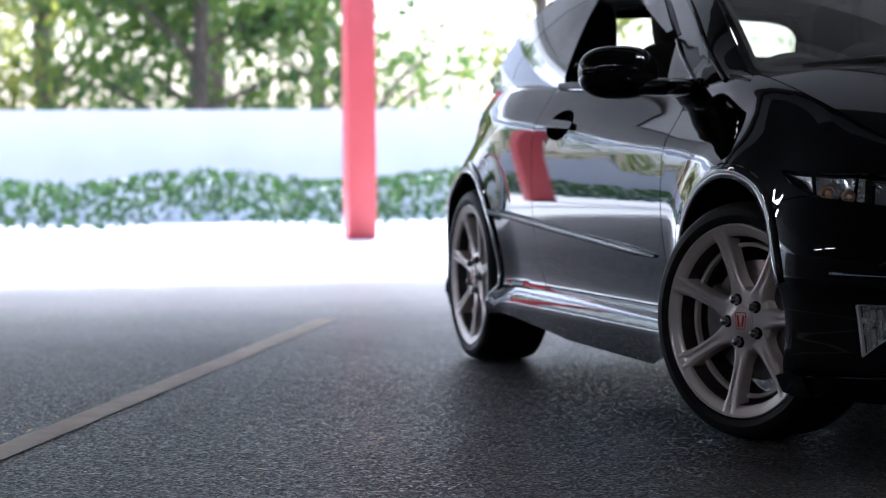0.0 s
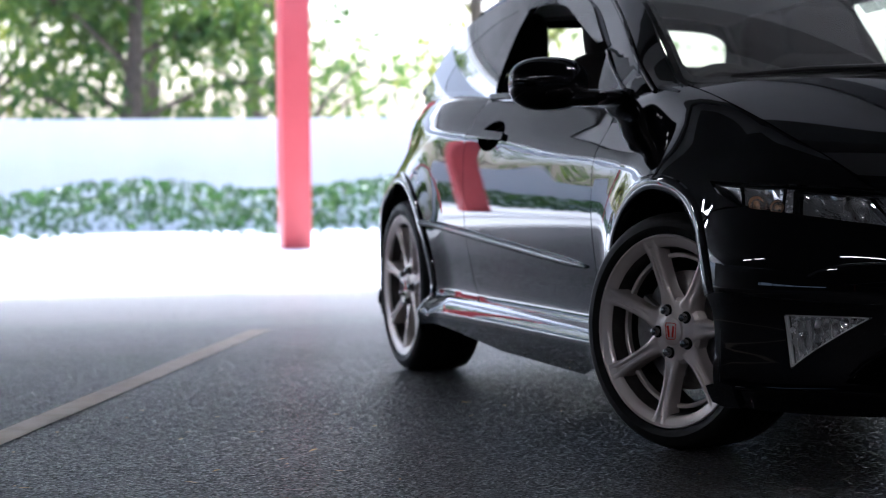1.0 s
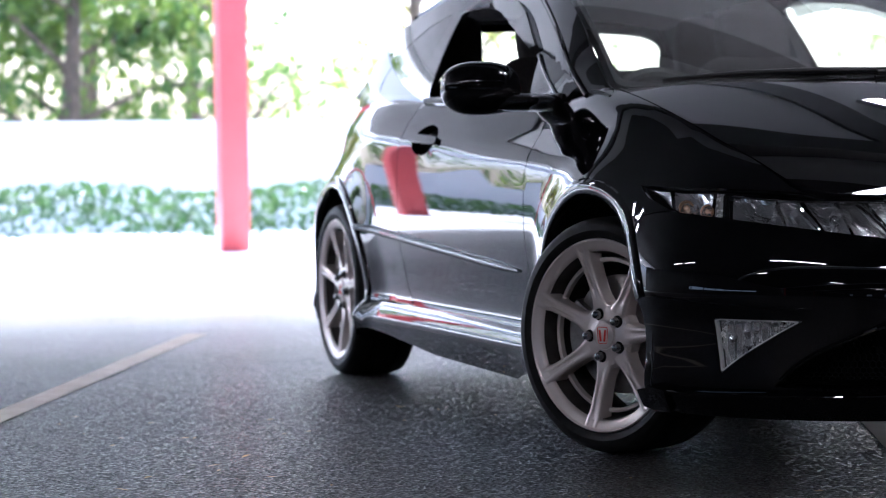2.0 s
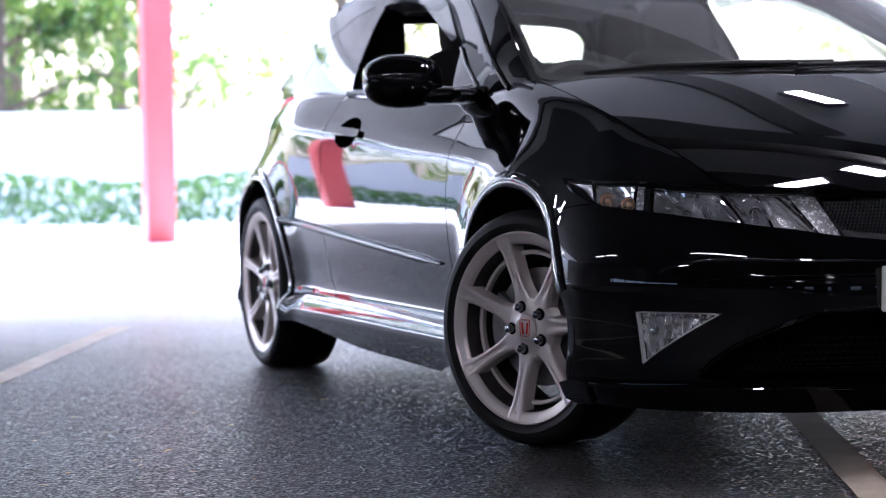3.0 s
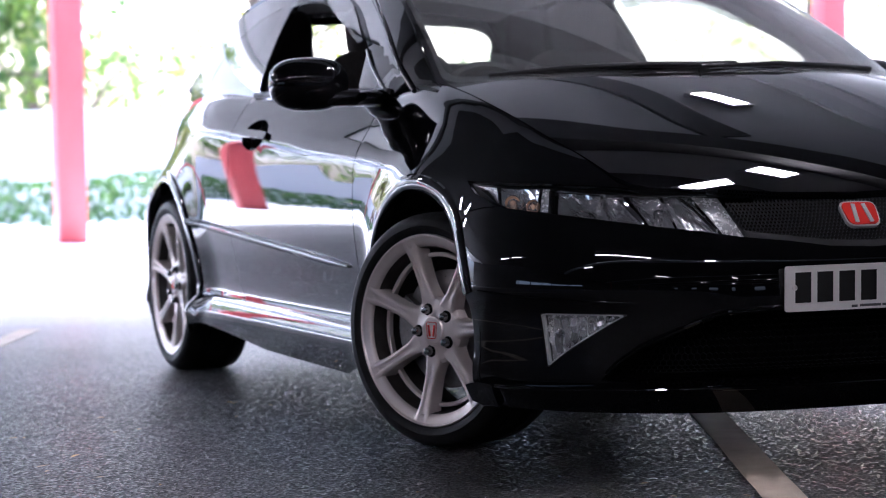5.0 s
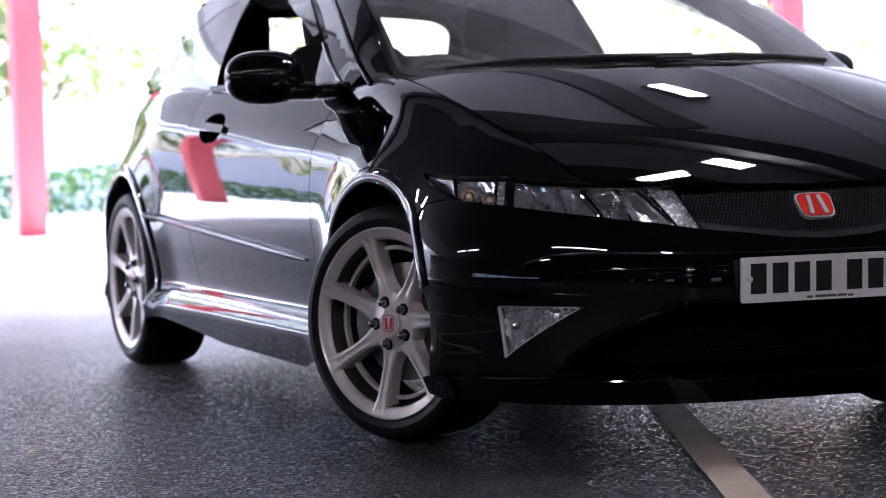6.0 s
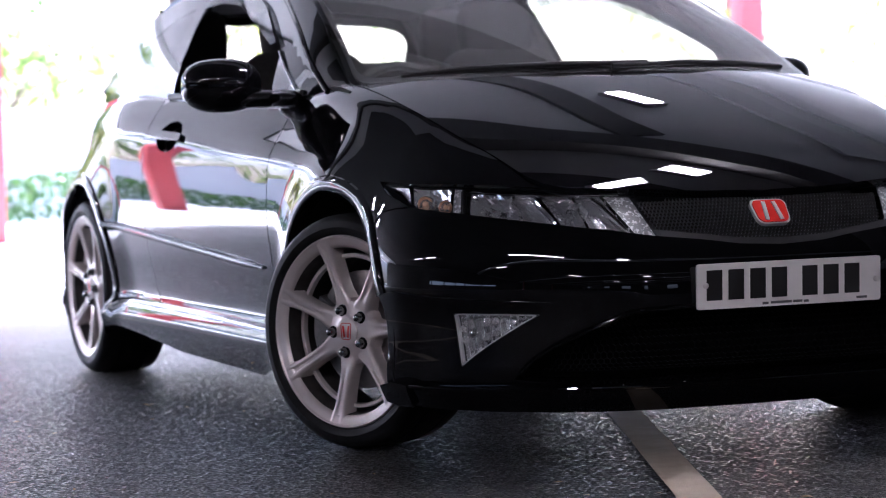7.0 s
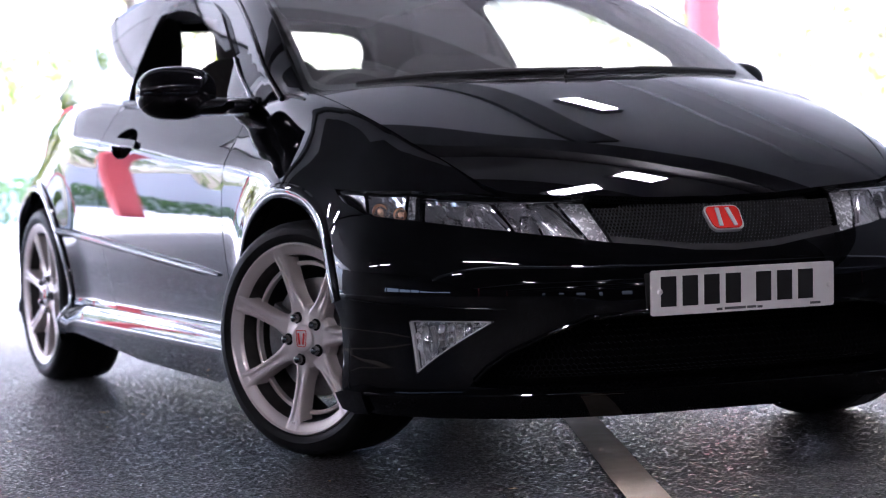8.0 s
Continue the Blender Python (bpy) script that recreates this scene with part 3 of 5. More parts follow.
def strip(name, a, b, w, label):
    a, b = Vector(a), Vector(b)
    d = (b - a).normalized()
    n = Vector((-d.y, d.x)) * (w / 2)
    bm = bmesh.new()
    k = 24
    rows = []
    for i in range(k + 1):
        c = a.lerp(b, i / k)
        j = 0.006 * noise.noise(Vector((i * 0.7, 3.1, w)))
        rows.append([bm.verts.new((*(c + n * (1 + j * 20)), 0.004)), bm.verts.new((*(c - n * (1 - j * 20)), 0.004))])
    for p, q in zip(rows, rows[1:]):
        bm.faces.new((p[0], p[1], q[1], q[0]))
    return tagged(part(name, bm, M_LINE, smooth=False), label, "parking line", "", "structure")


strip("parking_line", (2.0, -0.77), (-2.9, 1.14), 0.10, "worn cream parking line on dark asphalt")
strip("parking_line", (1.2, -3.32), (-5.0, -0.92), 0.10, "worn cream parking line on dark asphalt")


def leaves(bm, centre, spread, count, size, rng):
    for _ in range(count):
        p = Vector(centre) + Vector((rng.gauss(0, spread[0]), rng.gauss(0, spread[1]), rng.gauss(0, spread[2])))
        q = Euler((rng.uniform(0, 6.3), rng.uniform(0, 6.3), rng.uniform(0, 6.3))).to_matrix()
        s = size * rng.uniform(0.6, 1.4)
        vs = [bm.verts.new(p + q @ Vector(c) * s) for c in ((-0.5, 0, 0), (0, -0.22, 0.05), (0.5, 0, 0), (0, 0.22, 0.05))]
        bm.faces.new(vs)


def tree(x, y, height, seed, mat, density=1.0):
    rng = random.Random(seed)
    t = thing("tree", "broad-leaved tree in sunlit green leaf on pale paving", "tree", (x, y, 0), "trees outside")
    bm = bmesh.new()
    crown = bmesh.new()
    lean = Vector((rng.uniform(-.3, .3), rng.uniform(-.3, .3), 0))
    top = Vector((0, 0, height * 0.75)) + lean
    tube(bm, [(0, 0, 0), Vector((0, 0, height * 0.3)) + lean * 0.3, top], [0.16, 0.12, 0.05], 8)
    for i in range(16):
        f = rng.uniform(0.16, 1.0)
        a = Vector((0, 0, height * 0.75 * f)) + lean * f
        ang = rng.uniform(0, 6.28)
        ln = height * rng.uniform(0.2, 0.38) * (1.15 - 0.5 * f)
        b = a + Vector((math.cos(ang) * ln, math.sin(ang) * ln, ln * rng.uniform(0.15, 0.8)))
        m = a.lerp(b, 0.5) + Vector((0, 0, ln * 0.1))
        tube(bm, [a, m, b], [0.05 * (1.3 - f), 0.03, 0.012], 6)
        for c in (b, m, a.lerp(b, 0.8)):
            n = int(70 * density)
            leaves(crown, c, (ln * 0.22, ln * 0.22, ln * 0.17), n, 0.18, rng)
    part("trunk", bm, M_BARK, t)
    part("crown", crown, mat, t, smooth=False)
    return t


spots = [(-40, -3, 7, 1.7), (-44, 0, 9, 1.9), (-40.5, 2.2, 6.5, 1.8), (-47, 3.5, 10, 1.6), (-41, 5.2, 7, 0.4), (-52, 6.5, 11, 0.3), (-45, 9.7, 8, 0.25), (-54, 13, 10, 0.2), (-44, 15, 7.5, 0.2),
         (-46, 22.4, 8, 0.3), (-41, 28.8, 7, 0.45), (-50, 34, 9, 0.5), (-42, 31, 8, 0.5), (-46, -12, 9, 1.5), (-42, -20, 8, 1.4), (-56, 1, 12, 1.4)]
for i, (x, y, h, d) in enumerate(spots):
    tree(-25.5 + 0.72 * (x + 40), 0.76 * y, 0.9 * h, i + 3, M_LEAF if i % 3 else M_LEAF_YELLOW, d)

tree(-19.0, 14.3, 5.4, 41, M_LEAF_YELLOW, 0.4)


def hedge(x, y0, y1, h, seed):
    rng = random.Random(seed)
    bm = bmesh.new()
    n = int((y1 - y0) * 560)
    for _ in range(n):
        y = rng.uniform(y0, y1)
        p = Vector((x + rng.gauss(0, 0.28), y, h * (0.04 + 0.93 * rng.random() ** 0.7) + 0.06 * math.sin(y * 2.1)))
        q = Euler((rng.uniform(0, 6.3), rng.uniform(0, 6.3), rng.uniform(0, 6.3))).to_matrix()
        s = 0.085 * rng.uniform(0.6, 1.5)
        bm.faces.new([bm.verts.new(p + q @ Vector(c) * s) for c in ((-0.5, 0, 0), (0, -0.28, 0.06), (0.5, 0, 0), (0, 0.28, 0.06))])
    ob = part("hedge", bm, M_HEDGE, smooth=False)
    return tagged(ob, "low clipped green hedge beside a white wall", "hedge", "", "stuff")


hedge(-19.6, -22, 11.0, 0.56, 5)
slab("garden_wall", (-22.3, -40, 0), (-22.0, 12, 1.28), M_WHITE, "plain white rendered garden wall", "wall")


def litter(seed):
    """Dry leaf scraps on the floor round the car."""
    rng = random.Random(seed)
    bm = bmesh.new()
    for _ in range(150):
        x, y = rng.uniform(-1.5, 3.2), rng.uniform(-3.6, 1.6)
        if -0.4 < x < 0.95 and -0.95 < y < 0.95:
            continue
        a, s = rng.uniform(0, 6.28), rng.uniform(0.006, 0.02)
        m = Matrix.Translation((x, y, 0.006)) @ pose(0, 0, 0, rng.uniform(-14, 14), rng.uniform(-14, 14), math.degrees(a))
        bm.faces.new([bm.verts.new(m @ Vector(c)) for c in ((-s, 0, 0), (0, -s * .35, .002), (s, 0, .001), (0, s * .35, .002))])
    ob = part("fallen_leaves", bm, M_DRY, smooth=False)
    return tagged(ob, "small dry tan leaf scraps on asphalt", "fallen leaves", "", "stuff")


litter(21)

# ---- the car ----
car = thing("car", "glossy black three-door hatchback parked with its front wheels turned", "car")
AXLES = (0.0, -2.635)
ARCH_R, HUB_Z = 0.368, 0.32
SHELL = dict(step=0.024, stretch=0.3, out=outward)
GAP = 0.0025


def arch(ax, a0, a1, r=ARCH_R, n=28):
    """Points of a wheel arch from angle a0 to a1 (degrees from straight ahead), as (along, height)."""
    return [(s_of_x(ax + r * math.cos(radians(a0 + (a1 - a0) * i / n))), HUB_Z + r * math.sin(radians(a0 + (a1 - a0) * i / n))) for i in range(n + 1)]


def s_th(x, y):
    """Where the bonnet's point (x, y) lies on the shell, as (along, angle)."""
    t = (x - _gx) * _tx + (abs(y) - _gy) * _ty
    d = (x - _gx) * -_ty + (abs(y) - _gy) * _tx
    ok = (d > -0.05) & (d < 0.6) & (_gs < 2.2)
    i = int(np.argmin(np.where(ok, np.abs(t), 9)))
    return float(_gs[i]), float(np.arctan2(hood_z(x, y) - O_Z, O_D - d[i]))


def both(pts):
    """The pairs of the right half, then those mirrored to the left half."""
    return list(pts) + [(-a, b) for a, b in reversed(pts) if abs(a) > 1e-6]


def mirrored(pts, sg):
    return [(a * sg, b) for a, b in pts]


LAMP_TOP = [(1.25, .707), (1.17, .704), (1.109, .702), (.843, .699), (.611, .691), (.371, .680)]
LAMP_LOW = [(.328, .568), (.46, .587), (.608, .604), (.759, .622), (.934, .639), (1.045, .649), (1.123, .669), (1.19, .687)]
FOG = [(.877, .384), (.651, .382), (.863, .256)]
INTAKE = [(.0, .390), (.30, .391), (.417, .385), (.473, .364), (.54, .338), (.615, .305), (.67, .27), (.719, .224), (.55, .210), (.30, .207), (0, .207)]
GRILLE_LOW = [(.326, .567), (.22, .556), (.118, .541), (.0, .535)]

def shrink(pts, k):
    c = np.mean(pts, 0)
    return [tuple(c + (np.array(p) - c) * k) for p in pts]


# bonnet shut line, from the screen to the nose
SIDE = [(-.19, -.715), (.05, -.705), (.265, -.682), (.42, -.660), (.53, -.630), (.60, -.610), (.655, -.585), (.687, -.550), (.714, -.47), (.735, -.37), (.762, -.2), (.772, 0)]
SHUT = [s_th(a, b - .004) for a, b in fair(SIDE, 3)]

# bumper
low = [(0, .158), (.3, .158), (.6, .158), (.9, .16), (1.05, .165), (s_of_x(.355), .17)]
edge_up = arch(0, -22, 42)
top_edge = [(1.18, .632), (1.12, .640)] + [(a, b - .004) for a, b in reversed(LAMP_LOW[:-2])] + [(a, b - .003) for a, b in GRILLE_LOW]
outline = low + edge_up + top_edge
BUMPER_STEP = dict(SHELL, step=0.013)
bumper = panel("front_bumper", body, sz(both(outline)), M_PAINT, car,
               holes=[rounded(shrink(sz(mirrored(FOG, k)), 1.07), 0.02) for k in (1, -1)] + [sz(both(INTAKE))], thick=0.03, **BUMPER_STEP)

for sg in (1, -1):
    # wings
    wing = arch(0, 44, 206) + [(s_of_x(-.40), .285), (s_of_x(-.562), .285)]
    wing = sz(wing) + [(s_of_x(-.562), float(th_of_z(s_of_x(-.562), z))) for z in (.5, .7, .85)] + [
        (s_of_x(-.56), 1.36), (s_of_x(-.45), 1.40), (s_of_x(-.30), SHUT[0][1])] + [p for p in SHUT if p[0] > .645]
    wing += sz([(a, b + .003) for a, b in reversed(LAMP_TOP[:5])]) + sz([(1.198, .682), (1.125, .665), (1.06, .6475), (1.12, .643), (1.18, .635)])
    panel("wing", body, mirrored(wing, sg), M_PAINT, car, thick=0.02, **SHELL)
    # doors
    xa, xb = -.567, -1.863
    dr = [(s_of_x(xa), z) for z in (.285, .5, .7, .85)]
    dr = sz(dr) + [(s_of_x(xa), 1.36), (s_of_x(-.7), 1.40), (s_of_x(-1.3), 1.40), (s_of_x(xb), 1.405)] + sz([(s_of_x(xb), z) for z in (.85, .7, .5)] + [(s_of_x(xb + .03), .36), (s_of_x(xb + .09), .285)])
    grip = [(s_of_x(-1.600) + .122 * math.cos(radians(k)), .846 + .050 * math.sin(radians(k))) for k in range(0, 360, 15)]
    door = panel("door", body, mirrored(dr, sg), M_PAINT, car, holes=[mirrored(sz(grip), sg)], thick=0.03, **SHELL)
    # rear quarters
    xq = -1.868
    ends = s_of_x(-2.98)
    qt = sz([(s_of_x(xq), z) for z in (.5, .7, .85)]) + [(s_of_x(xq), 1.405), (s_of_x(-2.3), 1.41), (s_of_x(-2.8), 1.42), (ends, 1.42)]
    qt += sz([(ends, z) for z in (.9, .7, .62)]) + sz(arch(-2.635, 140, -26)[4:]) + sz([(s_of_x(-2.28), .285), (s_of_x(xq + .09), .285), (s_of_x(xq + .03), .36)])
    panel("rear_quarter", body, mirrored(qt, sg), M_PAINT, car, thick=0.02, **SHELL)
    # side skirt, proud of the door
    sk = sz([(s_of_x(-.385), .19), (s_of_x(-.40), .25), (s_of_x(-.56), .283), (s_of_x(-1.4), .285), (s_of_x(-2.1), .283), (s_of_x(-2.22), .26), (s_of_x(-2.25), .20), (s_of_x(-1.4), .165), (s_of_x(-.6), .155)])
    panel("side_skirt", body, mirrored(sk, sg), M_PAINT, car, thick=0.05, lift=0.016, **SHELL)


def tail(a, b):
    a = np.asarray(a, float)
    return body(np.where(a < 0, 1.0, -1.0) * (S_LEN - np.abs(a)), b)


TAIL_X = dict(SHELL, out=lambda P: np.stack([-np.ones(len(P)), P[:, 1] * 1.5, P[:, 2] * 0], 1))
q_end = S_LEN - s_of_x(-2.985)
q_low = S_LEN - s_of_x(-2.635 - .34)


def tz(a, z):
    return a, float(th_of_z(S_LEN - abs(a), z))


panel("rear_bumper", tail, [tz(-q_low, .23), tz(-.5, .23), tz(0, .23), tz(.5, .23), tz(q_low, .23), tz(q_low, .5), tz(q_end, .62), tz(.5, .62), tz(0, .62), tz(-.5, .62), tz(-q_end, .62), tz(-q_low, .5)], M_PAINT, car, thick=0.02, **TAIL_X)
panel("tailgate", tail, [tz(-q_end + .01, .63), tz(0, .63), tz(q_end - .01, .63), (q_end - .01, 1.42), (0, 1.30), (-q_end + .01, 1.42)], M_PAINT, car, thick=0.02, **TAIL_X)

# bonnet
back = [(.075, 0), (.06, -.2), (.01, -.42), (-.07, -.58), (-.13, -.66)]
half = fair(SIDE, 3) + fair(back, 3)
bonnet = panel("bonnet", hood, half[:len(fair(SIDE, 3))] + [(a, -b) for a, b in reversed(fair(SIDE, 3)[:-1])] + [(a, -b) for a, b in reversed(fair(back, 3)[1:])] + fair(back, 3), M_PAINT, car, step=0.03, thick=0.025)

# cowl under the wipers
panel("cowl", lambda a, b: hood(a, b) - np.array([0, 0, 0.012]), [(.11, 0), (.09, -.25), (.03, -.47), (-.08, -.64), (-.2, -.74), (-.34, -.74), (-.24, -.55), (-.1, -.2), (-.07, 0), (-.1, .2), (-.24, .55), (-.34, .74), (-.2, .74), (-.08, .64), (.03, .47), (.09, .25)], M_TRIM, car, step=0.05, thick=0.01)

# windscreen
panel("windscreen", windscreen, rounded([(-.97, .0), (.97, .0), (.97, 1), (-.97, 1)], 0.06), M_SCREEN, car, step=0.05, thick=0.006, out=(1, 0, 1))

# pillars, side glass
ROOF_EDGE = [(-1.03, 1.348), (-1.3, 1.375), (-1.8, 1.37), (-2.3, 1.352), (-2.75, 1.30), (-2.95, 1.26)]
A_PILLAR = [(-.24 - .79 * v, .965 + .375 * v + .1 * v * (1 - v)) for v in (0, .2, .4, .6, .8)]
FRAME = A_PILLAR + ROOF_EDGE + [(-3.14, 1.05), (-3.05, .985), (-2.4, .975), (-1.9, .966), (-1.2, .955), (-.6, .935), (-.40, .905), (-.26, .90)]
DOOR_WIN = [(-.545, .962), (-.84, 1.11), (-1.13, 1.235), (-1.36, 1.292), (-1.65, 1.318), (-1.90, 1.308), (-1.925, 1.28), (-1.868, .988)]
QUART_WIN = [(-2.07, 1.01), (-2.02, 1.29), (-2.3, 1.262), (-2.58, 1.19), (-2.74, 1.08), (-2.70, 1.02)]
for sg in (-1.0, 1.0):
    surf = (lambda k: lambda a, b: flank(a, b, k))(sg)
    o = (0, sg, 0.2)
    panel("window_frame", surf, FRAME, M_PAINT, car, holes=[rounded(DOOR_WIN, .05), rounded(QUART_WIN, .06)], step=0.035, thick=0.02, out=o)
    if sg > 0:                     # the driver's window is wound down
        panel("door_window", surf, rounded(DOOR_WIN, .05), M_GLASS, car, step=0.05, thick=0.004, out=o, lift=-0.012)
    panel("quarter_window", surf, rounded(QUART_WIN, .06), M_TINT, car, step=0.05, thick=0.004, out=o, lift=-0.001)

# roof and rear glass
panel("roof", roof, [(-.94, 0), (-.95, -.2), (-.98, -.42), (-1.04, -.565), (-1.5, -.565), (-2.2, -.548), (-2.8, -.51), (-2.86, -.48), (-2.90, 0), (-2.86, .48), (-2.8, .51), (-2.2, .548), (-1.5, .565), (-1.04, .565), (-.98, .42), (-.95, .2)], M_PAINT, car, step=0.05, thick=0.03)


def back_glass(u, v):
    u, v = np.broadcast_arrays(np.asarray(u, float), np.asarray(v, float))
    return np.stack([-2.88 - 0.38 * v + 0.08 * u * u, (0.53 + 0.12 * v) * u, 1.345 - 0.27 * v - 0.03 * u * u], -1)


panel("rear_window", back_glass, [(-.96, .02), (.96, .02), (.96, .98), (-.96, .98)], M_GLASS, car, step=0.06, thick=0.005, out=(-1, 0, 0))

panel("hatch_frame", back_glass, [(-.98, -.04), (.98, -.04), (.98, 1.03), (-.98, 1.03)], M_PAINT, car, holes=[rounded([(-.94, .20), (.94, .20), (.94, .97), (-.94, .97)], .24)], step=0.06, thick=0.02, out=(-1, 0, .3), lift=-.003)

# rear wing across the hatch
bm = bmesh.new()
rows = []
for i in range(33):
    y = -0.63 + 1.26 * i / 32
    x = -3.28 + 0.30 * (abs(y) / 0.70) ** 3
    sec = [(x + .10, .0), (x + .05, .028), (x - .06, .03), (x - .10, .012), (x - .06, -.012), (x + .05, -.02)]
    rows.append([bm.verts.new((a, y, 1.055 - 0.02 * (abs(y) / .7) ** 2 + b)) for a, b in sec])
for a, b in zip(rows, rows[1:]):
    for k in range(6):
        bm.faces.new((a[k], a[(k + 1) % 6], b[(k + 1) % 6], b[k]))
bm.faces.new(rows[0]); bm.faces.new(rows[-1][::-1])
part("rear_wing", bm, M_PAINT, car)

# underbody and wheel housings
bm = bmesh.new()
box(bm, (-3.1, -.60, .165), (.52, .60, .28), bevel=.02)
box(bm, (-2.2, -.80, .18), (-.42, .80, .27), bevel=.02)
part("underbody", bm, M_DEEP, car)
for ax in AXLES:
    for sg in (-1, 1):
        bm = bmesh.new()
        prof = [(.395, .86), (.40, .58), (.05, .56)]
        rings = [[bm.verts.new((ax + r * math.cos(radians(a)), sg * y, HUB_Z + r * math.sin(radians(a)))) for a in range(-20, 201, 10)] for r, y in prof]
        for a, b in zip(rings, rings[1:]):
            for p in range(len(a) - 1):
                bm.faces.new((a[p], a[p + 1], b[p + 1], b[p]))
        part("wheel_housing", bm, M_TRIM, car)


# ---- wheels ----
def spoke_mesh():
    """A spoke with a groove along its outer two thirds, flaring into the hub and meeting the rim's lip."""
    bm = bmesh.new()
    # distance out, half width, face depth, back depth, depth of the groove
    secs = [(.030, .040, -.086, -.045, 0), (.055, .037, -.086, -.045, 0), (.072, .0305, -.0865, -.046, 0), (.090, .0250, -.088, -.048, 0), (.105, .0205, -.0895, -.050, .0015),
            (.120, .0188, -.091, -.052, .0045), (.150, .0178, -.095, -.054, .0055), (.180, .0184, -.099, -.056, .0055), (.205, .0202, -.1025, -.058, .005), (.225, .0250, -.106, -.060, .004), (.2395, .0285, -.109, -.062, .002), (.2475, .0330, -.1105, -.064, 0)]
    rows = []
    for r, w, f, b, g in secs:
        pts = [(-w * 1.06, b), (-w * 1.01, f + .016), (-w * .96, f + .006), (-w * .82, f + .0012), (-w * .58, f - .0004), (-w * .36, f), (-w * .22, f + g), (w * .22, f + g), (w * .36, f), (w * .58, f - .0004), (w * .82, f + .0012), (w * .96, f + .006), (w * 1.01, f + .016), (w * 1.06, b)]
        rows.append([bm.verts.new((x, y, r)) for x, y in pts])
    n = len(rows[0])
    for a, b in zip(rows, rows[1:]):
        for k in range(n):
            bm.faces.new((a[k], a[(k + 1) % n], b[(k + 1) % n], b[k]))
    bm.faces.new(rows[0])
    bm.faces.new(rows[-1][::-1])
    bmesh.ops.recalc_face_normals(bm, faces=bm.faces)
    me = bpy.data.meshes.new("spoke")
    for f in bm.faces:
        f.smooth = True
    bm.to_mesh(me)
    bm.free()
    me.set_sharp_from_angle(angle=radians(48))
    me.materials.append(M_RIM)
    return me


SPOKE = spoke_mesh()


def wheel(m, phase, steered=False):
    """A seven-spoke wheel whose face looks along -y of m."""
    bm = bmesh.new()
    lathe(bm, [(.2230, -.096), (.2205, -.080), (.2160, -.045), (.2120, .02), (.2250, .09), (.252, .105), (.2565, .100)], 96)
    w = part("wheel", bm, M_BARREL, car, "champagne-silver seven-spoke alloy wheel")
    w.matrix_local = m
    bm = bmesh.new()
    lathe(bm, [(.2565, -.100), (.2568, -.109), (.2548, -.1135), (.2515, -.1135), (.2495, -.1110), (.2460, -.1095), (.2340, -.1065), (.2280, -.1035), (.2240, -.098), (.2225, -.088)], 112)
    part("rim", bm, M_RIM, w)
    bm = bmesh.new()
    lathe(bm, [(.2060, -.050), (.2060, -.064), (.2040, -.066), (.1965, -.066), (.1945, -.064), (.1945, -.050)], 72)
    part("inner_ring", bm, M_RIM, w)
    bm = bmesh.new()
    lathe(bm, [(.2500, -.096), (.2570, -.1085), (.2615, -.1125), (.268, -.1150), (.2775, -.1180), (.2795, -.1170), (.290, -.1160), (.2975, -.1120), (.3040, -.1055), (.309, -.096), (.3118, -.085), (.3132, -.06), (.3132, -.052), (.307, -.051), (.307, -.043), (.3132, -.042), (.3135, 0),
               (.3132, .042), (.307, .043), (.307, .051), (.3132, .052), (.3132, .06), (.3118, .085), (.304, .105), (.29, .1155), (.275, .117), (.26, .1125), (.250, .10)], 112)
    part("tyre", bm, M_RUBBER, w, "black low-profile road tyre")
    for i in range(7):
        o = new("spoke", SPOKE)
        o.parent = w
        o.matrix_local = pose(0, 0, 0, 0, phase + 360 / 7 * i, 0)
    bm = bmesh.new()
    lathe(bm, [(.0, -.040), (.086, -.042), (.090, -.060), (.088, -.076), (.080, -.0845), (.062, -.0875), (.046, -.0885), (.0405, -.0915), (.0390, -.0920), (.0382, -.089), (.0, -.089)], 56)
    part("hub", bm, M_RIM, w)
    bm = bmesh.new()
    lathe(bm, [(.0375, -.088), (.0375, -.0945), (.0350, -.0968), (.018, -.0985), (.0001, -.0988)], 40)
    cap = part("centre_cap", bm, M_RIM, w)
    bm = bmesh.new()
    for x in (-.0085, .0085):
        box(bm, (x - .0030, -.1010, -.0155), (x + .0030, -.0970, .0155), pose(0, 0, 0, 0, 7 if x > 0 else -7, 0), .0010)
    part("cap_mark", bm, M_RED, cap, "two small red bars")
    bm = bmesh.new()
    ring = rounded([(-.0190, .0215), (.0190, .0215), (.0155, -.0215), (-.0155, -.0215)], .006, 4)
    ring = [(x, -.0990, z) for x, z in ring]
    tube(bm, ring + ring[:2], .0012, 6)
    part("cap_outline", bm, M_RED, cap, "thin red outline")
    for i in range(5):
        a = radians(phase - 5 + 72 * i)
        bm = bmesh.new()
        lathe(bm, [(.0118, -.080), (.0118, -.0985), (.0112, -.102), (.0095, -.1065), (.005, -.1085), (.0001, -.1085)], 14)
        nut = part("lug_nut", bm, M_NUT, w, "dark chrome lug nut")
        nut.location = (.0580 * math.sin(a), 0, .0580 * math.cos(a))
        # proud black disc that paints the shaded recess round each nut
        bm = bmesh.new()
        lathe(bm, [(.0165, -.084), (.0165, -.0890), (.0150, -.0896), (.0001, -.0896)], 18)
        part("lug_seat", bm, M_DEEP, nut)
    bm = bmesh.new()
    lathe(bm, [(.07, -.028), (.07, -.012), (.158, -.012), (.158, -.022), (.158, -.034), (.07, -.034)], 64)
    part("brake_disc", bm, M_STEEL, w)
    bm = bmesh.new()
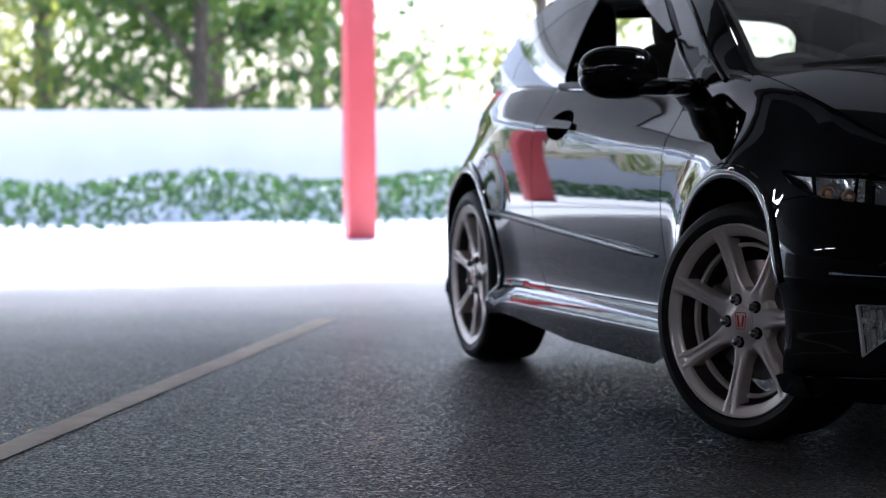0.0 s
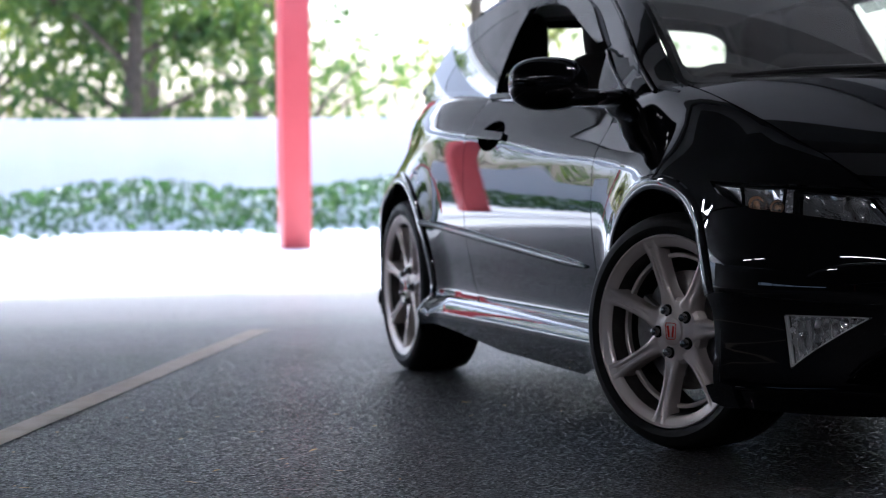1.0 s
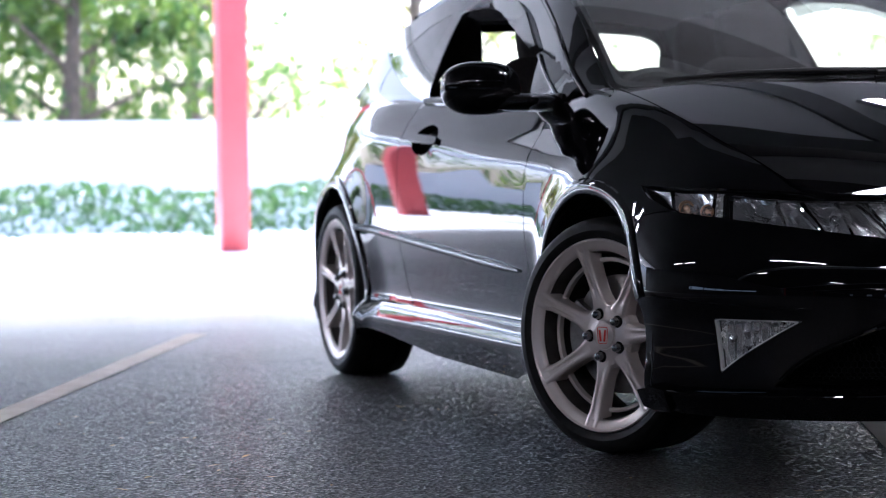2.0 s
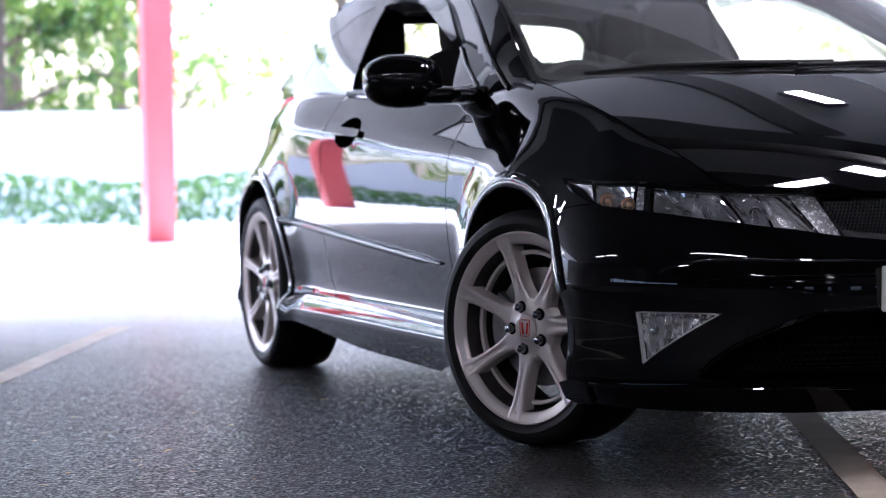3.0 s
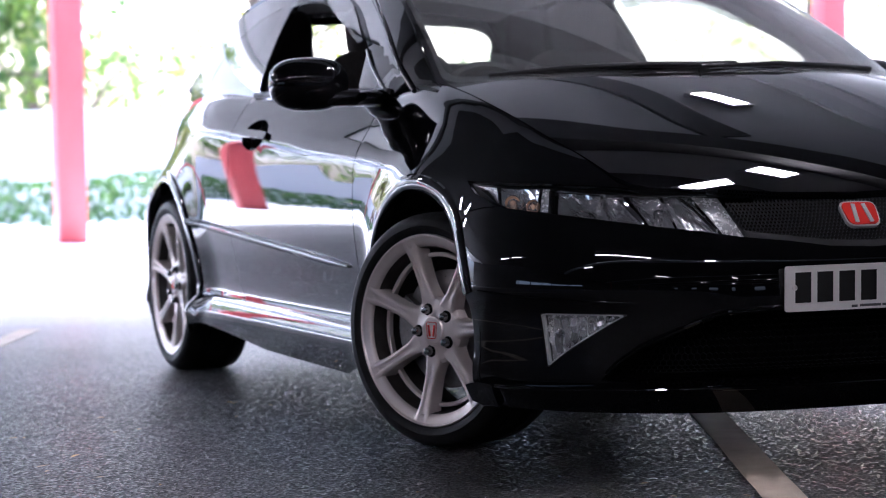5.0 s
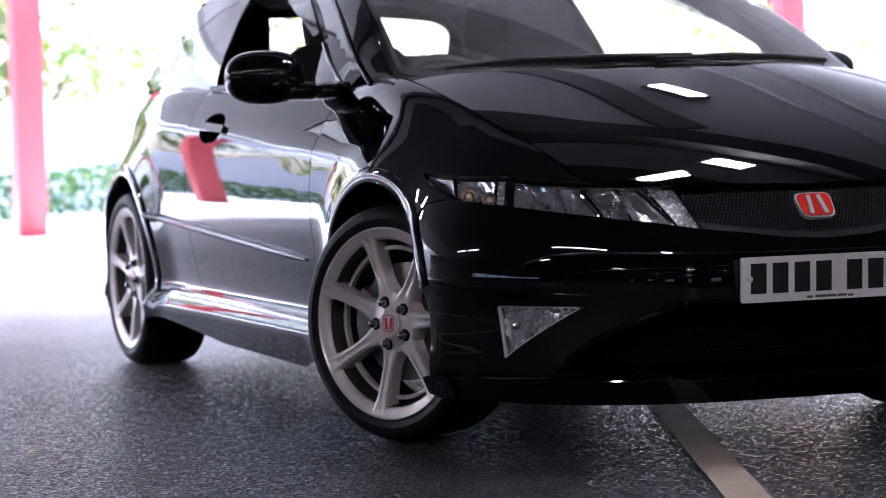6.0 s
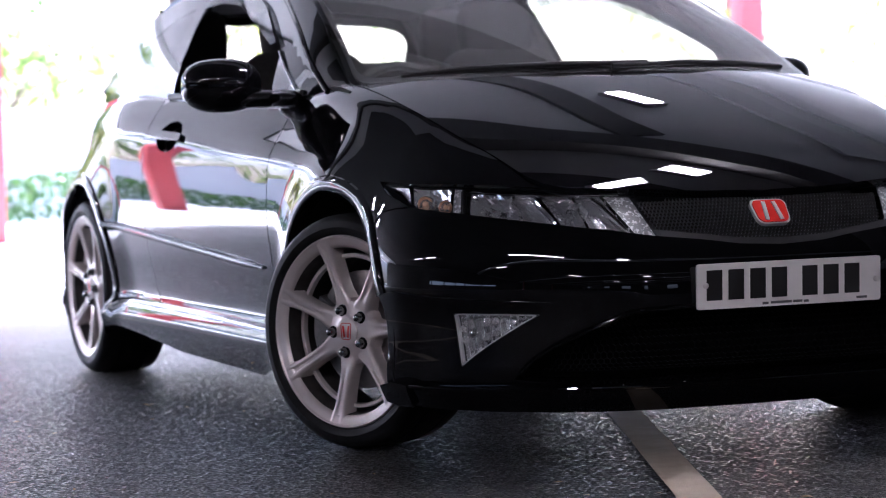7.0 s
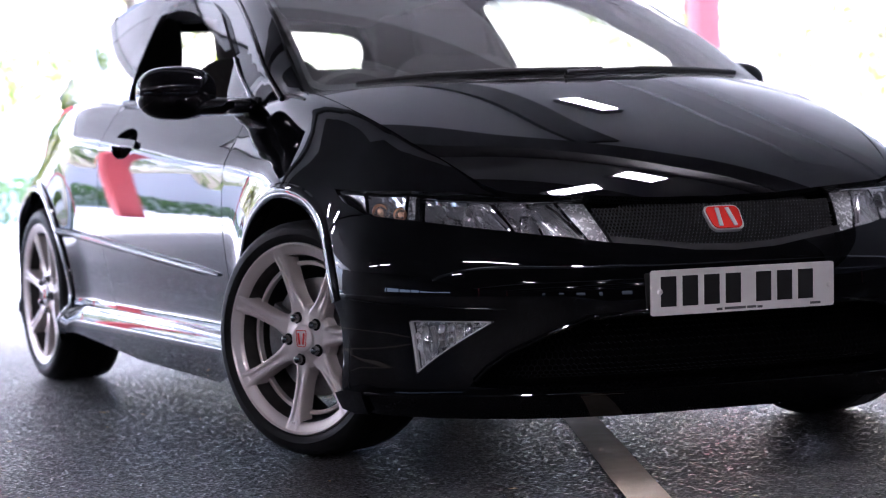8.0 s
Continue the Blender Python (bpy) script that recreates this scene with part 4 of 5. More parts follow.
    rng = [radians(a) for a in range(-32, 33, 8)]
    rows = [[bm.verts.new((r * math.cos(a) * (-1 if steered else 1), y, r * math.sin(a))) for r, y in ((.095, -.055), (.165, -.055), (.172, -.02), (.165, .02), (.095, .02))] for a in rng]
    for a, b in zip(rows, rows[1:]):
        for k in range(5):
            bm.faces.new((a[k], a[(k + 1) % 5], b[(k + 1) % 5], b[k]))
    bm.faces.new(rows[0]); bm.faces.new(rows[-1][::-1])
    bmesh.ops.recalc_face_normals(bm, faces=bm.faces)
    part("brake_caliper", bm, M_STEEL, w)
    return w


STEER = 24.8
wheel(pose(0, -.768, .3125, 0, 0, STEER), -17, True)
wheel(pose(0, .768, .3125, 0, 0, 180 + STEER - 3), 10, True)
wheel(pose(-2.635, -.766, .3125), 28)
wheel(pose(-2.635, .766, .3125, 0, 0, 180), 5)


# ---- lamps, grille, plate ----
def point(s, z, lift=0.0):
    """Place and outward normal on the shell."""
    th = float(th_of_z(s, z))
    h = 2e-3
    p = body(s, th)
    n = np.cross(body(s + h, th) - body(s - h, th), body(s, th + h) - body(s, th - h))
    n /= np.linalg.norm(n)
    if n @ (p - np.array([min(0.4, p[0]), p[1] * .5, .42])) < 0:
        n = -n
    return Vector(p + n * lift), Vector(n)


def facing(at, way, up=(0, 0, 1)):
    """A turn whose -y looks along way."""
    y = -Vector(way).normalized()
    x = y.cross(Vector(up)).normalized()
    z = x.cross(y)
    m = Matrix((x, y, z)).transposed().to_4x4()
    m.translation = at
    return m


def facets(sg, t0, t1, b0, b1, nx, nz, deep, jit):
    """A hollow reflector of many small flat faces, set into the shell behind the lamp's lens."""
    rng = np.random.RandomState(int(t0 * 1000))
    u, v = np.meshgrid(np.linspace(0, 1, nx + 1), np.linspace(0, 1, nz + 1), indexing="ij")
    s = (t0 + (t1 - t0) * u) * (1 - v) + (b0 + (b1 - b0) * u) * v
    tops, lows = np.array(sorted(LAMP_TOP)).T, np.array(sorted(LAMP_LOW)).T
    zt, zb = np.interp(s, *tops) - .003, np.interp(s, *lows) + .003
    z = zt + (zb - zt) * v
    th, h = th_of_z(s, z), 2e-3
    p = body(s, th)
    n = np.cross(body(s + h, th) - body(s - h, th), body(s, th + h) - body(s, th - h))
    n /= np.linalg.norm(n, axis=-1, keepdims=True)
    n *= np.where(n[..., :1] < 0, -1.0, 1.0)
    hollow = np.clip(1 - (2 * u - 1) ** 2, 0, 1) * np.clip(1 - (2 * v - 1) ** 2 * .7, 0, 1)
    flute = .5 * np.abs(np.sin(u * nx * np.pi / 2 + .4)) * jit
    p = p - n * (.016 + deep * hollow + flute + jit * rng.uniform(-.5, .5, u.shape))[..., None]
    p[..., 1] *= sg
    bm = bmesh.new()
    g = [[bm.verts.new(q) for q in row] for row in p]
    for i in range(nx):
        for j in range(nz):
            q = (g[i][j], g[i + 1][j], g[i + 1][j + 1], g[i][j + 1])
            bm.faces.new(q if sg > 0 else q[::-1])
    return bm


for sg in (1, -1):
    pts = sz(LAMP_TOP + LAMP_LOW)
    lampbody = panel("headlamp", body, mirrored(pts, sg), M_DEEP, car, thick=0.02, lift=-0.050, label="clear-lensed headlamp with bright reflectors", **SHELL)
    panel("lens", body, mirrored(pts, sg), M_LENS, lampbody, thick=0.004, lift=-0.002, **SHELL)
    # sections: along at the top (outer, inner), along at the bottom (outer, inner), cells, depth, unevenness
    for t0, t1, b0, b1, nx, nz, deep, jit, mat, nm in (
            (1.225, 1.115, 1.085, 1.078, 5, 3, .004, .0006, M_CHROME_DULL, "outer_reflector"),
            (1.095, .930, 1.060, .918, 10, 5, .016, .0028, M_REFLECT, "indicator_reflector"),
            (.918, .893, .906, .880, 2, 2, .002, .0003, M_LAMP_IN, "side_panel"),
            (.860, .735, .848, .700, 11, 6, .022, .0026, M_REFLECT, "main_reflector"),
            (.728, .672, .692, .604, 5, 2, .012, .0006, M_CHROME_DULL, "main_shield"),
            (.655, .560, .588, .520, 7, 5, .016, .0024, M_REFLECT, "beam_reflector"),
            (.553, .476, .513, .401, 4, 2, .014, .0005, M_CHROME_DULL, "beam_shield"),
            (.464, .385, .392, .338, 4, 4, .003, .0008, M_LAMP_IN, "inner_panel")):
        part(nm, facets(sg, t0, t1, b0, b1, nx, nz, deep, jit), mat, lampbody, smooth=False)
    # bulbs in their rings: along, height, radius
    for s, z, r, mat in ((1.03, .664, .019, M_AMBER), (.945, .655, .017, M_AMBER), (.672, .624, .012, M_CHROME), (.560, .640, .014, M_CHROME)):
        p, n = point(s * sg, z, -.026)
        bm = bmesh.new()
        lathe(bm, [(r * .55, .010), (r * .8, .0), (r, -.004), (r * 1.08, -.002), (r * 1.1, .014)], 22)
        ring = part("lamp_ring", bm, M_CHROME_WARM if mat is M_AMBER else M_CHROME, lampbody)
        ring.matrix_local = facing(p, (1, -.5 * sg, 0))
        bm = bmesh.new()
        lathe(bm, [(.0001, -.012), (r * .25, -.011), (r * .42, -.004), (r * .42, .012), (r * .3, .03)], 16)
        part("bulb", bm, mat, ring)
    # smooth bowls behind the main and dipped bulbs
    for s0, z0, r in ((.700, .648, .030), (.545, .640, .026)):
        p, n = point(s0 * sg, z0, -.022)
        bm = bmesh.new()
        lathe(bm, [(r * math.sin(radians(a)), .028 * math.cos(radians(a))) for a in range(6, 91, 12)] + [(r * 1.06, -.003), (r * 1.10, .004)], 28)
        part("bowl", bm, M_REFLECT, lampbody).matrix_local = facing(p, (1, -.45 * sg, -.05))
    # divider, bright curved rim and edging strips
    bm = bmesh.new()
    tube(bm, [point(s * sg, z, -.016)[0] for s, z in ((.884, .690), (.877, .667), (.868, .645), (.861, .624))], .0075, 8)
    part("divider", bm, M_DEEP, lampbody)
    bm = bmesh.new()
    tube(bm, [point(s * sg, z, -.012)[0] for s, z in ((.690, .678), (.664, .664), (.640, .644), (.618, .622), (.603, .606))], [.003, .005, .006, .006, .004], 8)
    part("reflector_rim", bm, M_CHROME, lampbody)
    bm = bmesh.new()
    tube(bm, [point(s * sg, z, -.012)[0] for s, z in ((.500, .675), (.472, .655), (.440, .622), (.415, .590))], .0035, 6)
    part("panel_edge", bm, M_GLOSS_TRIM, lampbody)
    bm = bmesh.new()
    tube(bm, [point(s * sg, z, -.006)[0] for s, z in ((1.240, .700), (1.205, .686), (1.165, .668), (1.125, .653), (1.095, .647))], [.002, .004, .0055, .0055, .003], 8)
    part("lamp_edge", bm, M_CHROME, lampbody)
    bm = bmesh.new()
    tube(bm, [point(s * sg, z - .005, -.008)[0] for s, z in ((.86, .690), (.75, .687), (.64, .684), (.52, .683), (.42, .682))], .0028, 6)
    part("upper_edge", bm, M_CHROME, lampbody)
    bm = bmesh.new()
    rng = random.Random(5)
    for k in range(16):                # small bright bosses added to the inner panel to draw its glints
        v = rng.random()
        s = .49 - .075 * v - rng.uniform(.012, .05)
        p = point(s * sg, .672 - .085 * v, -.024)[0]
        bmesh.ops.create_icosphere(bm, subdivisions=1, radius=rng.uniform(.0025, .005), matrix=Matrix.Translation(p) @ Matrix.Diagonal((1, 1, 1.6, 1)))
    part("optics", bm, M_OPTIC, lampbody)
    # fog lamps
    f = shrink(sz(mirrored(FOG, sg)), 1.07)
    fog = panel("fog_lamp", body, rounded(shrink(f, .95), .02), M_LAMP_IN, car, thick=0.02, lift=-0.024, label="clear triangular fog lamp", **SHELL)
    panel("lens", body, rounded(shrink(f, .93), .03), M_LENS, fog, thick=0.004, lift=-0.006, **SHELL)
    panel("surround", body, rounded(shrink(f, 1.0), .03), M_TRIM, fog, holes=[rounded(shrink(f, .91), .02)], thick=0.035, lift=-0.004, **SHELL)
    panel("lens_rim", body, rounded(shrink(f, .955), .025), M_OPTIC, fog, holes=[rounded(shrink(f, .885), .02)], thick=0.012, lift=-0.0015, **SHELL)
    p, n = point(.835 * sg, .335, -.016)
    bm = bmesh.new()
    lathe(bm, [(.034 * math.sin(radians(a)), .03 * math.cos(radians(a))) for a in range(6, 91, 10)], 24)
    bowl = part("reflector", bm, M_REFLECT, fog)
    bowl.matrix_local = facing(p, (1, -.6 * sg, 0))
    bm = bmesh.new()
    lathe(bm, [(.0001, -.014), (.008, -.012), (.011, -.004), (.011, .02)], 16)
    part("bulb", bm, M_CHROME, bowl)
    for i in range(8):                 # upright flutes, shorter towards the inner corner
        f0 = (i + .5) / 8
        s0 = FOG[0][0] - .024 + (FOG[1][0] + .034 - FOG[0][0]) * f0
        z1, z0 = FOG[0][1] - .012, FOG[2][1] + .020 + (FOG[1][1] - .004 - FOG[2][1] - .020) * max(0, f0 - .06)
        bm = bmesh.new()
        line = [point(s0 * sg, float(z), -.020 - .004 * math.sin(9 * k0 + i))[0] for k0, z in enumerate(np.linspace(z0, z1, 5))]
        tube(bm, line, [.0075, .0115, .0095, .0115, .0085], 8)
        part("flute", bm, M_FLUTE, fog)

# upper grille
G_TOP = [(.372, .672), (.2, .676), (0, .677)]
g_out = [(a, b) for a, b in reversed(GRILLE_LOW)] + G_TOP
grille = panel("grille", body, sz(both(g_out)), M_TRIM, car, thick=0.02, lift=-0.04, label="black honeycomb upper grille", **SHELL)


def net(region, cell, lift, rad):
    """A honeycomb of thin bars over a part of the shell, as one mesh."""
    poly = np.array(dense(region, .02))
    dx, dz = cell * math.sqrt(3), cell * 1.5
    lo, hi = poly.min(0), poly.max(0)
    ends = []
    for j in range(int((hi[1] - lo[1]) / dz) + 2):
        for i in range(int((hi[0] - lo[0]) / dx) + 2):
            x, z = lo[0] + dx * (i + 0.5 * (j % 2)), lo[1] + dz * j
            ends += [((x, z), (x, z + cell)), ((x, z + cell), (x + dx / 2, z + dz)), ((x, z + cell), (x - dx / 2, z + dz))]
    ends = np.array(ends)
    ends = ends[inside(poly, ends[:, 0]) & inside(poly, ends[:, 1])]
    s, z = ends[..., 0], ends[..., 1]
    th, h = th_of_z(s, z), 2e-3
    p = body(s, th)
    n = np.cross(body(s + h, th) - body(s - h, th), body(s, th + h) - body(s, th - h))
    n /= np.linalg.norm(n, axis=-1, keepdims=True)
    n *= np.where(n[..., :1] < 0, -1.0, 1.0)
    p = p + n * lift
    d = p[:, 1] - p[:, 0]
    sd = np.cross(d, n[:, 0])
    sd *= rad / np.linalg.norm(sd, axis=1, keepdims=True)
    v = np.stack([p[:, 0] - sd - n[:, 0] * .005, p[:, 0] + n[:, 0] * rad, p[:, 0] + sd - n[:, 0] * .005, p[:, 1] - sd - n[:, 0] * .005, p[:, 1] + n[:, 0] * rad, p[:, 1] + sd - n[:, 0] * .005], 1)
    me = bpy.data.meshes.new("net")
    me.from_pydata(v.reshape(-1, 3).tolist(), [], [f for k in range(len(v)) for f in ((6 * k, 6 * k + 1, 6 * k + 4, 6 * k + 3), (6 * k + 1, 6 * k + 2, 6 * k + 5, 6 * k + 4))])
    bm = bmesh.new()
    bm.from_mesh(me)
    return bm


part("grille_mesh", net(both([(a, b + .012) for a, b in reversed(GRILLE_LOW)] + G_TOP), .0062, -.018, .0011), M_MESH, grille, smooth=False)
panel("grille_bar", body, sz(both([(0, .533), (.118, .539), (.22, .554), (.332, .567), (.342, .586), (.22, .571), (.12, .557), (0, .551)])), M_TRIM, grille, thick=0.02, lift=-0.006, **SHELL)

# badge: a red plate with a bright surround and two plain bars
p, n = point(0, .622, -.010)
mb = facing(p, n)


def plate_poly(w_top, w_low, h, r, y0, y1, m):
    ring = rounded([(-w_top, h), (w_top, h), (w_low, -h), (-w_low, -h)], r, 6)
    bm = bmesh.new()
    a = [bm.verts.new(m @ Vector((x, y0, z))) for x, z in ring]
    b = [bm.verts.new(m @ Vector((x, y1, z))) for x, z in ring]
    k = len(ring)
    for i in range(k):
        bm.faces.new((a[i], a[(i + 1) % k], b[(i + 1) % k], b[i]))
    bm.faces.new(b)
    bm.faces.new(a[::-1])
    bmesh.ops.recalc_face_normals(bm, faces=bm.faces)
    return bm


badge = part("badge", plate_poly(.053, .046, .039, .023, .006, -.0040, mb), M_OPTIC, car, "red badge with a chrome surround and two chrome bars")
part("field", plate_poly(.0480, .0415, .0342, .020, -.003, -.0064, mb), M_RED, badge)
for k in (-1, 1):
    bm = bmesh.new()
    box(bm, (-.0060, -.0095, -.029), (.0060, -.0058, .029), mb @ pose(.0175 * k, 0, 0, 0, -7 * k, 0), .002)
    part("bar", bm, M_OPTIC, badge)

# number plate with plain bars
mp = Matrix.Translation((.888, -.001, .437)) @ pose(0, 0, 0, 0, 0, 90) @ pose(0, 0, 0, 2, 0, 0)
plate = part("number_plate", plate_poly(.260, .260, .0555, .008, .004, -.002, mp), M_PLATE, car, "off-white number plate with plain dark bars", smooth=False)
x0, pitch = -.212, .0605
for i in range(7):
    xc = x0 + pitch * i + (.026 if i > 3 else 0)
    bm = bmesh.new()
    box(bm, (xc - .0215, -.0034, -.034), (xc + .0215, -.0015, .040), mp, .0004)
    part("bar", bm, M_INK, plate, smooth=False)
for xa, xb, z in ((-.078, -.062, -.0475), (-.055, .004, -.0465), (.008, .034, -.0465), (.038, .052, -.0475), (.19, .22, -.046)):
    bm = bmesh.new()
    box(bm, (xa, -.0030, z - .003), (xb, -.0015, z + .003), mp)
    part("small_bar", bm, M_INK_THIN, plate, smooth=False)
for x, z in ((-.236, .003), (.246, -.002)):
    bm = bmesh.new()
    lathe(bm, [(.0075, -.001), (.0072, -.0045), (.005, -.0062), (.0001, -.0068)], 20, m=mp @ Matrix.Translation((x, 0, z)))
    part("screw_cap", bm, M_PLATE, plate)

# lower intake and lip
WIDE = [(a * 1.13, b + (.03 if b > .3 else -.03 if b < .23 else 0)) for a, b in INTAKE]
intake = panel("lower_grille", body, sz(both(WIDE)), M_DEEP, car, thick=0.0, lift=-0.09, label="dark lower air intake", **SHELL)
part("grille_mesh", net(both([(a * .93, b) for a, b in INTAKE]), .010, -.075, .0013), M_DEEP, intake, smooth=False)
lip = both([(0, .150), (.4, .150), (.8, .152), (1.0, .155), (1.11, .162), (1.135, .185), (1.11, .203), (.9, .207), (.72, .209), (.45, .207), (0, .207)])
panel("front_lip", body, sz(lip), M_PAINT, car, thick=0.06, lift=0.016, **SHELL)

for sg in (1, -1):                 # turned-up ends of the lip, ahead of the wheels
    panel("lip_end", body, sz(mirrored([(1.035, .160), (1.10, .160), (1.142, .168), (1.146, .205), (1.09, .214), (1.035, .210)], sg)), M_PAINT, car, thick=0.03, lift=0.028, **SHELL)

# rolled edges that catch the light
bm = bmesh.new()
ring = dense(np.array(both(INTAKE[1:-1])), .03)
pts = [point(float(s), float(z), .0)[0] for s, z in ring if z > .226]
half_n = [p for p in pts if p.y < 0]
for grp in (sorted(half_n, key=lambda p: -p.y), sorted([p for p in pts if p.y > 0], key=lambda p: p.y)):
    tube(bm, grp, .007, 10)
part("intake_edge", bm, M_PAINT, bumper)
bm = bmesh.new()
tube(bm, [point(float(s), .209 - .006 * (abs(s) / 1.1) ** 2, .019)[0] for s in np.linspace(-1.05, 1.05, 90)], .0055, 10)
part("lip_edge", bm, M_PAINT, bumper)
for sg in (1, -1):
    bm = bmesh.new()
    tube(bm, [point(s * sg, z, .0005)[0] for s, z in ((.62, .412), (.70, .414), (.80, .418), (.90, .424), (1.0, .43), (1.08, .437))], [.001, .003, .0045, .0045, .0045, .002], 8)
    part("bumper_crease", bm, M_PAINT, bumper)


# ---- mirrors, handles, trim ----
def blob(centre, half, power=2.6, n=40, k=28, front=1.0, back=1.0):
    """A rounded hull; front and back scale the two ends along x."""
    bm = bmesh.new()
    e = 2 / power
    f = lambda v: math.copysign(abs(v) ** e, v)
    rows = []
    for j in range(1, k):
        b = -math.pi / 2 + math.pi * j / k
        row = []
        for i in range(n):
            a = 2 * math.pi * i / n
            x, y, z = f(math.sin(b)), f(math.cos(b)) * f(math.cos(a)), f(math.cos(b)) * f(math.sin(a))
            row.append(bm.verts.new((centre[0] + half[0] * x * (front if x > 0 else back), centre[1] + half[1] * y, centre[2] + half[2] * z)))
        rows.append(row)
    for a, b in zip(rows, rows[1:]):
        for i in range(n):
            bm.faces.new((a[i], a[(i + 1) % n], b[(i + 1) % n], b[i]))
    bm.faces.new(rows[0][::-1])
    bm.faces.new(rows[-1])
    bmesh.ops.recalc_face_normals(bm, faces=bm.faces)
    return bm


for sg in (-1, 1):
    my, mz = (.965, .985) if sg < 0 else (.875, .978)
    mir = part("door_mirror", blob((-.645, sg * my, mz), (.085, .118 if sg < 0 else .10, .078 if sg < 0 else .066), 2.5, front=1.0, back=.45), M_PAINT, car, "glossy black door mirror")
    bm = bmesh.new()
    lathe(bm, [(.0001, 0), (.06, 0), (.066, .004)], 32, axis="z", m=Matrix.Translation((-.684, sg * my, mz)) @ pose(0, 0, 0, 0, -90, 0) @ Matrix.Diagonal((1.0, 1.55, 1, 1)))
    part("mirror_glass", bm, M_CHROME, mir)
    part("stalk", blob((-.628, sg * .858, .944), (.060, .100, .027), 3.0), M_GLOSS_TRIM, mir)
    part("mirror_foot", blob((-.605, sg * .796, .941), (.105, .046, .026), 3.0), M_PAINT, mir)
    # sail panel ahead of the door glass
    surf = (lambda k: lambda a, b: flank(a, b, k))(float(sg))
    panel("sail_panel", surf, rounded([(-.535, .958), (-.80, 1.095), (-.755, .968)], .02), M_GLOSS_TRIM, car, step=.03, thick=.01, out=(0, sg, 0), lift=.003)
    bm = bmesh.new()
    tube(bm, [tuple(surf(np.array(a), np.array(b)) + np.array([0, sg * .004, 0])) for a, b in ((-.56, .963), (-.70, 1.036), (-.80, 1.088))], .006, 8)
    part("sail_edge", bm, M_CHROME, car)
    # window line trim and seals
    line = fair([(-.36, .955), (-.60, 1.09), (-.86, 1.205), (-1.12, 1.292), (-1.36, 1.338), (-1.7, 1.352), (-2.0, 1.342)], 8)
    bm = bmesh.new()
    tube(bm, [tuple(surf(np.array(a), np.array(b)) + np.array([0, sg * .003, 0])) for a, b in line], .007, 8)
    part("roof_seal", bm, M_GLOSS_TRIM, car)
    line = fair([(-.52, .958), (-.9, .965), (-1.4, .975), (-1.87, .982)], 6)
    bm = bmesh.new()
    tube(bm, [tuple(surf(np.array(a), np.array(b)) + np.array([0, sg * .004, 0])) for a, b in line], .010, 8)
    part("waist_seal", bm, M_TRIM, car)
    # wind deflector along the top of the door glass
    dfl = fair([(-.84, 1.112), (-1.13, 1.237), (-1.36, 1.294), (-1.65, 1.320), (-1.90, 1.310)], 5)
    low = fair([(-1.88, 1.265), (-1.65, 1.272), (-1.38, 1.245), (-1.16, 1.185), (-.88, 1.105)], 5)
    panel("wind_deflector", surf, dfl + low, M_SMOKE, car, step=.03, thick=.004, out=(0, sg, 0), lift=.016)
    # handle in its recess
    sp = s_of_x(-1.600) * (-sg)
    ring = [(.150 * math.cos(radians(k)), .846 + .064 * math.sin(radians(k))) for k in range(0, 360, 15)]
    pts = [(sp + a * (-sg), float(th_of_z(sp, z))) for a, z in ring]
    panel("handle_recess", body, pts, M_DEEP, car, thick=.0, lift=-.045, step=.02, stretch=.3, out=outward)
    ring = rounded([(-.150, .832), (-.145, .856), (.118, .862), (.124, .836)], .012, 4)
    pts = [(sp + a * (-sg), float(th_of_z(sp, z))) for a, z in ring]
    panel("door_handle", body, pts, M_PAINT, car, thick=.016, lift=.010, step=.012, stretch=.3, out=outward)
    # rubbing strip along the flank
    bm = bmesh.new()
    pts, rad = [], []
    for t in np.linspace(0, 1, 20):
        s = s_of_x(-.645 - 1.67 * t)
        q, n = point(s * (-sg), .455 + .094 * t, .004)
        pts.append(q)
        rad.append(float(.004 + .009 * min(1, 8 * t + .1)))
    tube(bm, pts, rad, 12)
    part("rubbing_strip", bm, M_PAINT, car)
    # arch flares: a flat band with rolled edges
    for ax in AXLES:
        a0, a1 = (-16, 204) if ax else (16, 204)
        bm = bmesh.new()
        rows = []
        for a in range(a0, a1 + 1, 4):
            c, d = math.cos(radians(a)), math.sin(radians(a))
            q = body(s_of_x(ax + (ARCH_R + .036) * c) * (-sg), float(th_of_z(s_of_x(ax + (ARCH_R + .036) * c), HUB_Z + (ARCH_R + .036) * d)))
            y = abs(q[1])
            ring = ((-.006, -.030), (-.005, .004), (-.001, .0095), (.006, .0115), (.018, .0115), (.030, .0095), (.038, .004), (.041, -.006))
            rows.append([bm.verts.new((ax + (ARCH_R + r) * c, sg * (y + o), HUB_Z + (ARCH_R + r) * d)) for r, o in ring])
        for a, b in zip(rows, rows[1:]):
            for k in range(7):
                bm.faces.new((a[k], a[k + 1], b[k + 1], b[k]))
        bm.faces.new(rows[0])
        bm.faces.new(rows[-1][::-1])
        bmesh.ops.recalc_face_normals(bm, faces=bm.faces)
        part("arch_flare", bm, M_PAINT, car)
    # tail lamps
    e0 = (S_LEN - s_of_x(-2.985)) * sg * 1.0
    lampt = [(k * sg, float(th_of_z(S_LEN - abs(k), z))) for k, z in ((.50, .80), (.62, .80), (.80, .78), (.80, .93), (.62, .92), (.50, .90))]
    panel("tail_lamp", tail, lampt, M_TAIL, car, step=.03, stretch=.3, thick=.02, lift=.006, out=TAIL_X["out"])

